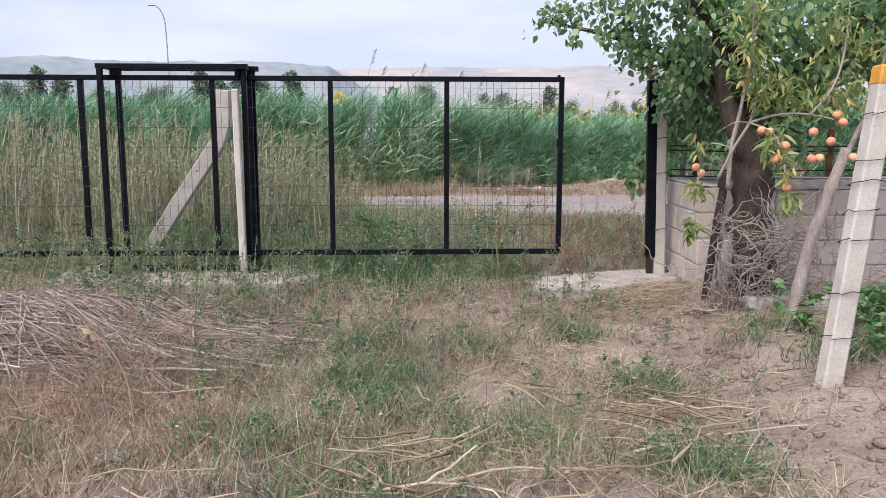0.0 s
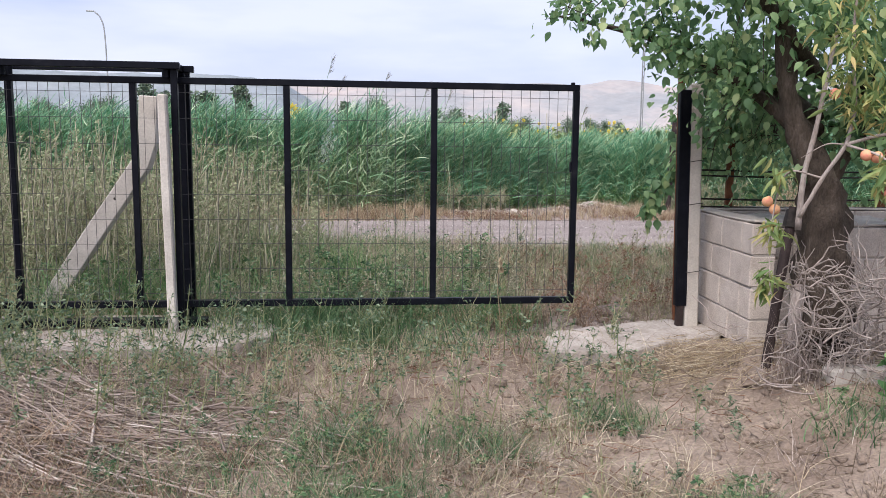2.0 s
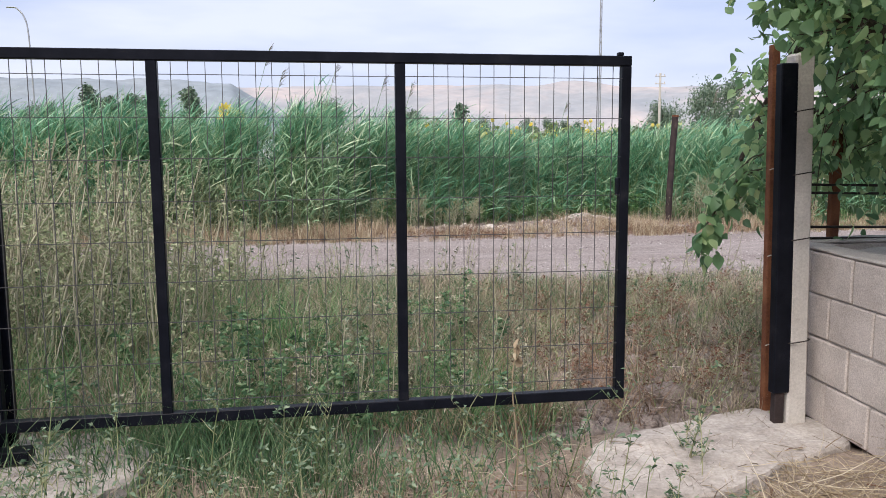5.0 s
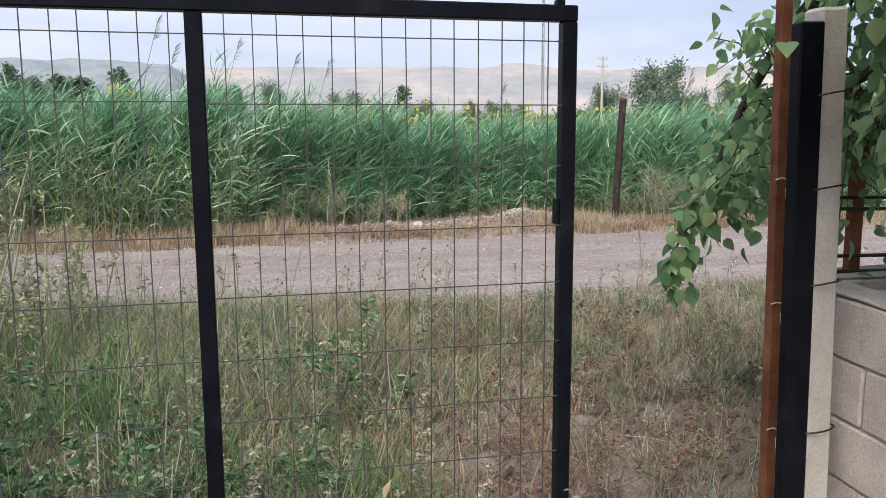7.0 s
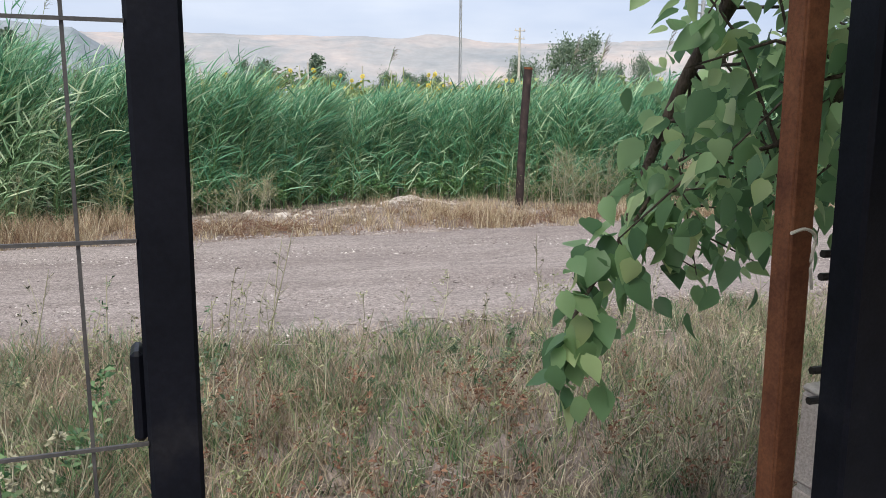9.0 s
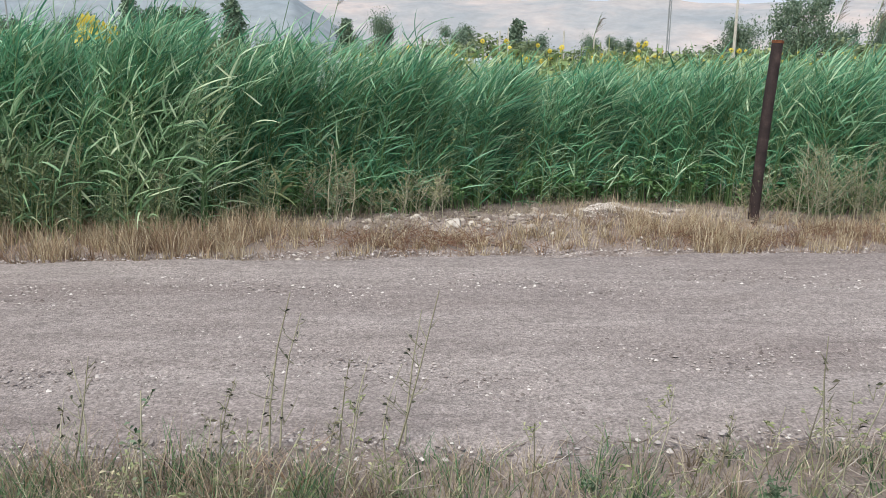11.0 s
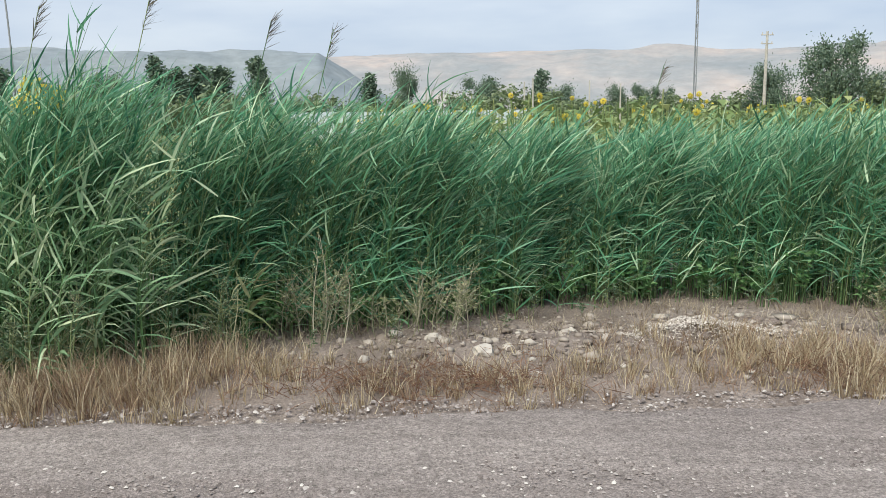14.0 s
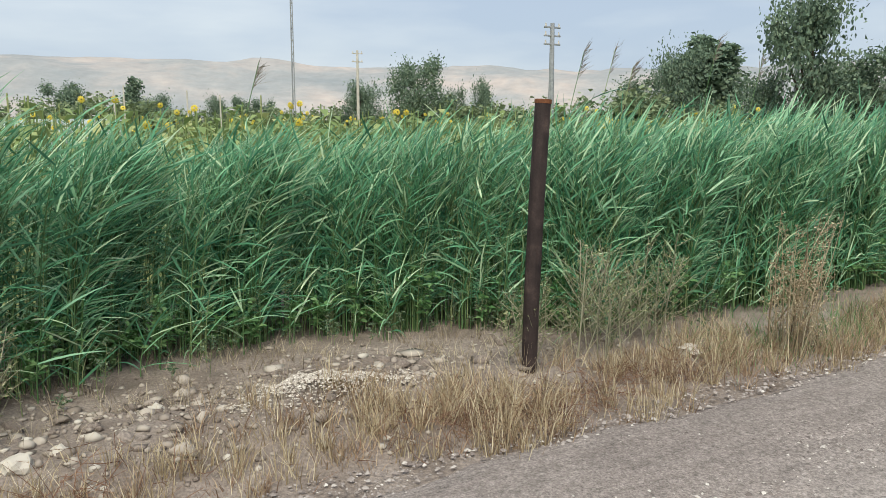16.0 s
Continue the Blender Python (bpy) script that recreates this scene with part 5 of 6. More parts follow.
link("edge_straw", arrays_to_mesh("edge_straw", v, f, [M_straw]), label="long dry grass at the edge of the track", category="dry grass", kind="stuff")
v, f = blades(x[~pick], y[~pick], h[~pick], rng.uniform(0.004, 0.008, (~pick).sum()), rng.uniform(0.2, 0.9, (~pick).sum()), az[~pick])
link("edge_grass", arrays_to_mesh("edge_grass", v, f, [M_tuft]), label="olive grass at the edge of the track", category="grass", kind="stuff")
x, y = scatter(300, -4.5, 1.1, 8.45, 11.0, lambda x, y: np.clip(0.6 + 0.7 * lumps(x, y, 1.7), 0.1, 1))
v, f, ix, mm = weed_mesh(x, y, rng.uniform(0.2, 0.62, len(x)), [M_grass, M_tuft], 0.045, 10, 7, 0.4, 0.004)
link("leafy_weeds", arrays_to_mesh("leafy_weeds", v, f, mm, ix), label="leafy green weeds behind the gate leaf", category="weeds", kind="stuff")
x, y = scatter(64, -2.5, 1.25, 8.45, 10.4, lambda x, y: np.interp(x, [-2.5, -0.3, 1.2], [0.3, 1, 0.9]))
v, f, ix, mm = weed_mesh(x, y, rng.uniform(0.22, 0.55, len(x)), [M_palestalk, M_palestalk], 0.026, 16, 8, 0.08, 0.006)
link("seed_spikes", arrays_to_mesh("seed_spikes", v, f, mm, ix), label="pale woolly seed spikes behind the gate leaf", category="weeds", kind="stuff")
x, y = scatter(270, -5, 1.5, 8.45, 12.0, lambda x, y: np.clip(0.5 + 0.7 * lumps(x + 4, y, 1.9), 0.1, 1))
v, f, ix, mm = weed_mesh(x, y, rng.uniform(0.25, 0.75, len(x)), [M_palestalk, M_bluegreen], 0.03, 9, 5, 0.4, 0.0045)
link("pale_weeds", arrays_to_mesh("pale_weeds", v, f, mm, ix), label="grey-green weeds with pale stalks behind the gate", category="weeds", kind="stuff")
x, y, az = tufts(620, 26, 0.09, -5, 2.2, 8.45, 12.2, lambda x, y: np.clip(0.5 + 0.8 * lumps(x + 1, y + 6, 2.1), 0.05, 1))
v, f = blades(x, y, rng.uniform(0.1, 0.42, len(x)), rng.uniform(0.004, 0.009, len(x)), rng.uniform(0.4, 1.5, len(x)), az, 4, 0.0, 0.5)
link("matted_grass", arrays_to_mesh("matted_grass", v, f, [M_russet]), label="matted grey-brown dead grass behind the gate", category="dry grass", kind="stuff")
x, y, az = tufts(320, 46, 0.085, -3.2, 1.0, 8.5, 11.2, lambda x, y: np.clip(0.4 + 1.0 * lumps(x, y + 2, 1.6), 0.03, 1) * np.interp(x, [-3, -0.4, 1.0], [1, 0.8, 0.2]))
v, f = blades(x, y, rng.uniform(0.25, 0.72, len(x)) * np.interp(x, [-0.6, 0.6], [1.0, 0.7]), rng.uniform(0.006, 0.012, len(x)), rng.uniform(0.15, 1.0, len(x)), az, 4)
link("grass_clumps", arrays_to_mesh("grass_clumps", v, f, [M_grass]), label="tall clumps of green grass behind the gate", category="grass", kind="stuff")
x, y = scatter(6500, -4, 5.5, 8.5, 12.4, lambda x, y: np.clip(0.6 + 0.5 * lumps(x, y, 1.9), 0.1, 1))
v, f = lying(x, y, rng.uniform(0.06, 0.3, len(x)), rng.uniform(0.003, 0.008, len(x)), 3, 0.15, 0.04)
link("verge_litter", arrays_to_mesh("verge_litter", v, f, [M_greystraw]), label="broken straw littering the near verge", category="straw", kind="stuff")
# tall wild weeds behind the closed part of the gate
x, y = scatter(1150, -9, -0.9, 9.3, 12.3, lambda x, y: np.interp(x, [-9, -2.2, -0.6], [1, 0.9, 0.25]))
v, f, ix, mm = weed_mesh(x, y, rng.uniform(0.6, 1.6, len(x)) * np.interp(x, [-5, -2.2, -0.8], [1.1, 1.0, 0.7]), [M_palestalk, M_palegreen], 0.036, 13, 8, 0.3, 0.006)
link("tall_weeds", arrays_to_mesh("tall_weeds", v, f, mm, ix), label="tall pale green wild weeds behind the gate", category="weeds", kind="stuff")
x, y = scatter(11000, -9, 0.2, 9.0, 12.4, lambda x, y: np.interp(x, [-9, -2.5, -1.2, 0.2], [1, 0.8, 0.3, 0.05]) * np.clip(0.7 + 0.7 * lumps(x, y, 2.0), 0.1, 1))
v, f = blades(x, y, rng.uniform(0.4, 1.0, len(x)), rng.uniform(0.004, 0.009, len(x)), rng.uniform(0.1, 0.5, len(x)))
link("tall_grass", arrays_to_mesh("tall_grass", v, f, [M_olive]), label="tall half-dry grass behind the gate", category="grass", kind="stuff")
# dark dried stalks beside the track
for wx, wyy, wh in ((1.3, 12.42, 0.75), (1.85, 12.42, 0.78), (1.6, 12.4, 0.5), (1.1, 12.35, 0.42), (-0.1, 12.3, 0.6), (0.5, 12.35, 0.55), (3.6, 12.0, 0.7), (3.9, 11.9, 0.75), (3.2, 12.15, 0.3), (-0.7, 12.2, 0.7), (4.4, 12.0, 0.5)):
    wxs, wys = np.array([wx, wx + 0.04, wx - 0.05]), np.array([wyy, wyy + 0.05, wyy + 0.02])
    v, f, ix, mm = weed_mesh(wxs, wys, np.array([wh, wh * 0.85, wh * 0.55]), [M_palestalk, M_witheredleaf], 0.028, 8, 1, 0.2, 0.004, 0.12)
    link("dried_weed", arrays_to_mesh("dried_weed", v, f, mm, ix), label="thin dried weed stalk with dark withered leaves", category="weed", group="dried stalks by the track")
bx, by = rng.normal(3.1, 0.4, 24), rng.normal(11.6, 0.25, 24)
v, f, ix, mm = weed_mesh(bx, by, rng.uniform(0.06, 0.15, 24), [M_bluegreen, M_bluegreen], 0.026, 9, 10, 0.7)
link("blue_green_weed", arrays_to_mesh("blue_green_weed", v, f, mm, ix), label="low blue-green leafy weed at the track edge", category="weed")

# ---------------------------------------------------------------- inside the gate: dry grass, straw, green tufts


def path_bare(x, y):
    """Little grows on the trodden strip, the bare hollows and the bank by the wall."""
    bare = smooth01(1.55, 2.15, x) * 0.95
    for cx_, cy_, sx_, sy_ in ((1.75, 4.1, 0.42, 0.9), (1.55, 6.2, 0.5, 0.8), (0.34, 7.25, 0.36, 0.3), (-0.06, 6.5, 0.3, 0.45), (1.05, 5.9, 0.3, 0.4), (0.25, 5.2, 0.22, 0.4), (2.1, 7.0, 0.6, 0.5), (-1.5, 5.0, 0.3, 0.3)):
        bare = np.maximum(bare, np.exp(-(((x - cx_) / sx_) ** 2 + ((y - cy_) / sy_) ** 2) ** 1.5))
    return np.clip(1 - 0.96 * bare, 0.04, 1)


x, y, az = tufts(3600, 20, 0.075, -6, 4.2, 1.4, 8.0, lambda x, y: path_bare(x, y) * np.clip(0.7 + 0.6 * lumps(x, y, 1.9), 0.12, 1))
v, f = blades(x, y, rng.uniform(0.05, 0.26, len(x)) * np.interp(x, [-3, 0.5], [1.2, 0.9]), rng.uniform(0.004, 0.009, len(x)), rng.uniform(0.3, 1.5, len(x)), az, droop=0.45)
link("dry_grass", arrays_to_mesh("dry_grass", v, f, [M_straw]), label="matted dry straw-coloured grass inside the gate", category="dry grass", kind="stuff")
x, y = scatter(17000, -6, 4.5, 1.4, 8.3, lambda x, y: np.clip(path_bare(x, y) + 0.4, 0, 1) * np.clip(0.7 + 0.6 * lumps(x + 5, y, 1.4), 0.15, 1))
v, f = lying(x, y, rng.gamma(2.2, 0.05, len(x)) + 0.04, rng.uniform(0.003, 0.008, len(x)))
link("fallen_straw", arrays_to_mesh("fallen_straw", v, f, [M_straw]), label="fallen dry stalks strewn on the soil", category="straw", kind="stuff")
px_ = np.concatenate([rng.normal(-0.1, 0.28, 34), rng.normal(1.2, 0.22, 40), rng.normal(0.5, 0.5, 26), rng.normal(-1.0, 0.5, 16)])
py_ = np.concatenate([rng.normal(3.6, 0.28, 34), rng.normal(4.3, 0.28, 40), rng.normal(4.2, 0.5, 26), rng.normal(3.6, 0.5, 16)])
v, f = lying(px_, py_, rng.uniform(0.15, 0.7, len(px_)), rng.uniform(0.008, 0.02, len(px_)), 5, 0.14, 0.1)
link("fallen_stalks", arrays_to_mesh("fallen_stalks", v, f, [M_gold]), label="broken pale maize-like stalks lying on the ground", category="stalks", kind="stuff")
clumps = [(-0.49, 5.35, 0.24, 1500), (1.32, 5.15, 0.15, 800), (1.25, 3.8, 0.2, 900), (0.17, 6.1, 0.2, 600), (-0.62, 6.2, 0.28, 900), (1.14, 6.57, 0.16, 500), (-0.35, 4.7, 0.24, 800), (0.35, 4.25, 0.24, 700), (-1.05, 4.2, 0.28, 800), (-0.55, 3.5, 0.3, 700), (-1.5, 5.6, 0.35, 600), (2.75, 5.3, 0.2, 500), (2.5, 6.0, 0.2, 300), (-2.2, 4.0, 0.3, 300)]
gxs = np.concatenate([rng.normal(c[0], c[2], c[3]) for c in clumps])
gys = np.concatenate([rng.normal(c[1], c[2] * 0.8, c[3]) for c in clumps])
tall = np.concatenate([np.full(c[3], 0.75 + c[2]) for c in clumps])
v, f = blades(gxs, gys, rng.uniform(0.06, 0.3, len(gxs)) * tall, rng.uniform(0.004, 0.009, len(gxs)), rng.uniform(0.2, 1.2, len(gxs)), None, 4, 0.0, 0.45)
link("green_tufts", arrays_to_mesh("green_tufts", v, f, [M_tuft]), label="scattered tufts of dark green grass among the straw", category="grass", kind="stuff")
wx_, wy_ = np.concatenate([rng.normal(c[0], c[2], c[3] // 100) for c in clumps]), np.concatenate([rng.normal(c[1], c[2], c[3] // 100) for c in clumps])
v, f, ix, mm = weed_mesh(wx_, wy_, rng.uniform(0.08, 0.28, len(wx_)), [M_olive, M_tuft], 0.028, 7, 7, 0.6)
link("tuft_herbs", arrays_to_mesh("tuft_herbs", v, f, mm, ix), label="small leafy herbs growing in the tufts", category="weeds", kind="stuff")
x, y, az = tufts(2900, 22, 0.07, -6, -0.3, 1.6, 6.2, lambda x, y: np.interp(x, [-2.0, -0.6], [1, 0.2]) * np.clip(0.55 + 0.8 * lumps(x + 2, y + 1, 1.9), 0.05, 1) * path_bare(x, y))
v, f = blades(x, y, rng.uniform(0.08, 0.34, len(x)), rng.uniform(0.003, 0.007, len(x)), rng.uniform(0.3, 1.4, len(x)), az, 4, 0.0, 0.45)
link("russet_grass", arrays_to_mesh("russet_grass", v, f, [M_russet]), label="tangled russet dry grass beside the stalk heap", category="dry grass", kind="stuff")
x, y = scatter(34000, -2.6, 1.2, 7.6, 10.6, lambda x, y: np.exp(-((x + 0.5) / 0.95) ** 2 - ((y - 8.4) / 0.75) ** 2) * np.clip(0.7 + 0.7 * lumps(x, y, 2.4), 0.15, 1))
v, f = blades(x, y, rng.uniform(0.12, 0.48, len(x)), rng.uniform(0.004, 0.010, len(x)), rng.uniform(0.2, 0.8, len(x)))
link("lush_grass", arrays_to_mesh("lush_grass", v, f, [M_tuft]), label="lush green grass growing under the gate leaf", category="grass", kind="stuff")
x, y = scatter(620, -4.5, 1.6, 5.7, 8.2, lambda x, y: np.interp(x, [-4, -0.8, 1.4], [1, 0.8, 0.3]) * smooth01(5.8, 7.2, y))
v, f, ix, mm = weed_mesh(x, y, rng.uniform(0.2, 0.6, len(x)), [M_olive, M_bluegreen], 0.032, 8, 5, 0.5, 0.004)
link("gate_weeds", arrays_to_mesh("gate_weeds", v, f, mm, ix), label="branching green-grey weeds before the gate", category="weeds", kind="stuff")
x, y = scatter(220, -4.0, 2.2, 3.2, 6.5, lambda x, y: path_bare(x, y))
v, f, ix, mm = weed_mesh(x, y, rng.uniform(0.12, 0.4, len(x)), [M_straw, M_straw], 0.02, 6, 3, 0.6, 0.0025)
link("dry_weeds", arrays_to_mesh("dry_weeds", v, f, mm, ix), label="wiry dried weeds in the straw", category="weeds", kind="stuff")
x, y, az = tufts(1500, 16, 0.09, -6, 3.6, 1.6, 8.0, lambda x, y: np.clip(path_bare(x, y) + 0.15, 0, 1) * np.clip(0.6 + 0.8 * lumps(x + 1, y + 4, 1.6), 0.05, 1))
v, f = blades(x, y, rng.uniform(0.06, 0.3, len(x)), rng.uniform(0.003, 0.006, len(x)), rng.uniform(0.4, 1.6, len(x)), az, droop=0.5)
link("withered_grass", arrays_to_mesh("withered_grass", v, f, [M_greystraw]), label="grey-brown withered grass among the straw", category="dry grass", kind="stuff")
x, y, az = tufts(380, 18, 0.08, -2.4, 1.4, 3.6, 8.0, lambda x, y: np.clip(0.35 + 0.9 * lumps(x + 7, y + 1, 1.3), 0.03, 1) * smooth01(1.8, 0.4, x))
v, f = blades(x, y, rng.uniform(0.08, 0.3, len(x)), rng.uniform(0.003, 0.007, len(x)), rng.uniform(0.2, 1.1, len(x)), az, droop=0.4)
link("olive_grass", arrays_to_mesh("olive_grass", v, f, [M_olive]), label="olive green grass mixed into the straw", category="grass", kind="stuff")
x, y = scatter(80, -2.6, 2.0, 2.8, 7.6, lambda x, y: np.clip(0.5 + lumps(x + 2, y, 1.5), 0.1, 1))
v, f, ix, mm = weed_mesh(x, y, rng.uniform(0.08, 0.22, len(x)), [M_bluegreen, M_bluegreen], 0.022, 8, 7, 0.8)
link("low_weeds", arrays_to_mesh("low_weeds", v, f, mm, ix), label="low blue-green weeds in the straw", category="weeds", kind="stuff")
x, y = scatter(1300, -5.5, 2.2, 2.0, 7.6, lambda x, y: path_bare(x, y) * np.clip(0.6 + 0.7 * lumps(x + 3, y + 2, 1.7), 0.1, 1))
v, f = blades(x, y, rng.uniform(0.18, 0.45, len(x)), rng.uniform(0.004, 0.008, len(x)), rng.uniform(0.4, 1.4, len(x)), None, 5, 0.0, 0.5)
x2, y2 = scatter(2600, -1.0, 1.5, 2.9, 5.6, lambda x, y: np.clip(path_bare(x, y), 0.1, 1) * np.clip(0.5 + 0.9 * lumps(x + 6, y + 3, 2.3), 0.05, 1))
v2, f2 = blades(x2, y2, rng.uniform(0.12, 0.42, len(x2)), rng.uniform(0.003, 0.007, len(x2)), rng.uniform(0.6, 2.0, len(x2)), None, 5, 0.0, 0.42)
v, f, ix = pack([(v, f, 0), (v2, f2, 0)])
link("arching_stalks", arrays_to_mesh("arching_stalks", v, f, [M_gold]), label="pale wiry stalks arching over the straw", category="dry grass", kind="stuff")
# flat dark stalks that put the shade between the straw in as colour
x, y = scatter(9000, -6, 3.0, 1.8, 8.0, lambda x, y: np.clip(0.35 + 0.9 * lumps(x + 9, y, 2.0), 0.03, 1) * np.clip(path_bare(x, y) + 0.2, 0, 1))
v, f = lying(x, y, rng.uniform(0.04, 0.2, len(x)), rng.uniform(0.004, 0.009, len(x)), 3, 0.15, 0.03)
link("shade_litter", arrays_to_mesh("shade_litter", v, f, [M_redweed]), label="dark stalk litter standing in for the shade between the straw", category="litter", kind="stuff")
# heap of grey stalks
n = 3600
x, y = rng.normal(-3.2, 0.85, n), rng.normal(6.35, 0.5, n)
s4 = np.linspace(-0.5, 0.5, 4)
az = rng.normal(-0.4, 0.45, n)
ln = rng.uniform(0.25, 1.0, n)
PX, PY = x[:, None] + ln[:, None] * np.cos(az)[:, None] * s4, y[:, None] + ln[:, None] * np.sin(az)[:, None] * s4
PZ = ground_z(PX, PY) + rng.uniform(0.01, 0.09, n)[:, None] + rng.normal(0, 0.05, n)[:, None] * s4
v, f = tubes(np.stack([PX, PY, PZ], -1), (rng.gamma(2.0, 0.0011, n) + 0.0014)[:, None] * np.ones(4), 4)
link("stalk_heap", arrays_to_mesh("stalk_heap", v, f, [M_greystraw]), label="low heap of grey-brown cut stalks", category="stalk heap", kind="stuff")
x, y = rng.normal(2.05, 0.28, 420), rng.normal(7.35, 0.2, 420)
v, f = lying(x, y, rng.uniform(0.12, 0.4, 420), rng.uniform(0.003, 0.006, 420), 4, 0.1, 0.06)
link("straw_patch", arrays_to_mesh("straw_patch", v, f, [M_gold]), label="orange-tan straw lying at the slab edge", category="straw", kind="stuff")
x, y = scatter(2600, 0.2, 4.0, 2.6, 7.6, lambda x, y: np.clip(smooth01(0.4, 2.0, x), 0.15, 1))
stone_field("soil_clods", x, y, rng.gamma(2.0, 0.008, len(x)) + 0.005, M_soil, "small clods of dry earth")
x, y = scatter(230, 1.2, 3.6, 8.7, 11.2, lambda x, y: np.clip(0.7 + 0.5 * lumps(x, y, 2.0), 0.1, 1))
v, f, ix, mm = weed_mesh(x, y, rng.uniform(0.12, 0.42, len(x)), [M_straw, M_redweed], 0.026, 8, 5, 0.55, 0.0035)
link("brown_weeds", arrays_to_mesh("brown_weeds", v, f, mm, ix), label="brown withered weeds in the gateway", category="weeds", kind="stuff")
x, y = scatter(900, 1.0, 3.2, 8.4, 10.8, lambda x, y: 0.8 * np.ones_like(x))
stone_field("verge_stones", x, y, rng.gamma(2.0, 0.016, len(x)) + 0.006, M_verge, "earth clods and small stones in the gateway")
# leafy plants in the bed
x, y = rng.normal(3.35, 0.3, 30), rng.normal(5.6, 0.3, 30)
v, f, ix, mm = weed_mesh(x, y, rng.uniform(0.15, 0.4, 30), [M_grass, M_grass], 0.09, 6, 5, 0.6)
link("bed_plants", arrays_to_mesh("bed_plants", v, f, mm, ix), label="low broad-leaved green plants in the bed", category="plants", kind="stuff")
x, y = rng.normal(2.5, 0.1, 300), rng.normal(6.75, 0.1, 300)
v, f = blades(x, y, rng.uniform(0.1, 0.5, 300), rng.uniform(0.003, 0.006, 300), rng.uniform(0.1, 0.6, 300))
link("pipe_weeds", arrays_to_mesh("pipe_weeds", v, f, [M_greystraw]), label="grey dead grass round the pipe foot", category="dry grass", kind="stuff")
# single tall stalk before the gate, and the pale flower stalk
for nm, pts, lab in (("seed_stalk", [(0.62, 7.75, -0.2), (0.63, 7.75, 0.1), (0.60, 7.74, 0.42), (0.62, 7.74, 0.62)], "pale dry seed stalk before the gate"), ("flower_stalk", [(-1.75, 4.35, -0.15), (-1.80, 4.4, 0.1), (-1.92, 4.45, 0.28), (-2.02, 4.48, 0.35)], "bent yellow-green stalk with a small withered bloom")):
    st = thing(nm, pts[0], lab, "plant")
    lp = [p - Vector(pts[0]) for p in bend(pts, 5)]
    part("stalk", rod(lp, [0.005 * (1 - 0.5 * i / len(lp)) for i in range(len(lp))], 6), M_gold, st)
    c = np.array([lp[-1] - Vector((0, 0, 0.012 * k)) for k in range(10)])
    v, f = leaf_cloud(c + rng.normal(0, 0.008, c.shape), unit(rng.normal(0, 0.6, c.shape) + np.array((0, 0, 0.3))), rng.uniform(0.025, 0.05, 10))
    link("bloom", arrays_to_mesh("bloom", v, f, [M_gold]), st)

# ---------------------------------------------------------------- sunflowers
def sunflowers(name, x, y, h, label, head=0.055, kind="stuff", blooming=0.22):
    n = len(x)
    root = np.stack([x, y, ground_z(x, y)], 1)
    top = root + np.stack([rng.normal(0, 0.05, n), rng.normal(0, 0.05, n), h], 1)
    P = np.stack([root, (root + top) / 2, top], 1)
    parts = [(*tubes(P, np.full((n, 3), 0.011), 3), 0)]
    m = 9
    l0 = (root[:, None] + (top - root)[:, None] * rng.uniform(0.35, 0.97, (n, m, 1))).reshape(-1, 3)
    ld = unit(np.stack([rng.normal(0, 1, n * m), rng.normal(0, 1, n * m), rng.normal(0.1, 0.3, n * m)], -1))
    LP = l0[:, None] + ld[:, None] * np.array((0, 0.14, 0.28))[None, :, None]
    LP[:, 2, 2] -= 0.1
    parts.append((*strips(LP, np.full((n * m, 3), 0.07) * np.array((0.3, 1, 0.1)), unit(np.cross(ld, Z3))), 0))
    q = 11
    ang = rng.uniform(0, 6.3, (n, 1)) + np.arange(q) * 2 * np.pi / q
    face = unit(np.stack([rng.normal(0, 0.5, n), rng.normal(-1, 0.4, n), rng.normal(0.1, 0.3, n)], -1))
    sx = unit(np.cross(face, Z3))
    sz = np.cross(sx, face)
    rad = sx[:, None] * np.cos(ang)[..., None] + sz[:, None] * np.sin(ang)[..., None]
    c = top[:, None] + face[:, None] * 0.03
    PP = np.stack([c + rad * head * 0.25, c + rad * head * 0.8, c + rad * head * 1.35 - face[:, None] * 0.02], 2).reshape(-1, 3, 3)
    tan = (np.cross(np.repeat(face[:, None], q, 1), rad)).reshape(-1, 3)
    bloom = np.repeat(rng.uniform(0, 1, n) < blooming, q)
    PP, tan = PP[bloom], tan[bloom]
    parts.append((*strips(PP, np.full((len(PP), 3), head * 0.32) * np.array((0.6, 1, 0.2)), tan), 1))
    v, f, ix = pack(parts)
    return link(name, arrays_to_mesh(name, v, f, [M_sunleaf, M_petal], ix), label=label, category="sunflowers", kind=kind)


x, y = scatter(3200, 0, 48, 22.5, 50, lambda x, y: np.clip(x / 3, 0, 1) * np.interp(y, [21, 30, 50], [1.0, 0.8, 0.6]))
sunflowers("sunflower_field", x, y, rng.uniform(1.7, 2.2, len(x)), "field of yellow flowering sunflowers beyond the reeds", 0.045, "stuff", 0.14)
for sx_, sy_, sh in ((-1.9, 20.2, 2.15), (-1.7, 20.3, 2.05), (-1.8, 20.1, 1.98)):
    sunflowers("sunflower", np.array([sx_]), np.array([sy_]), np.array([sh]), "single tall sunflower in bloom among the reeds", 0.12, "", 1.0)

# ---------------------------------------------------------------- far trees


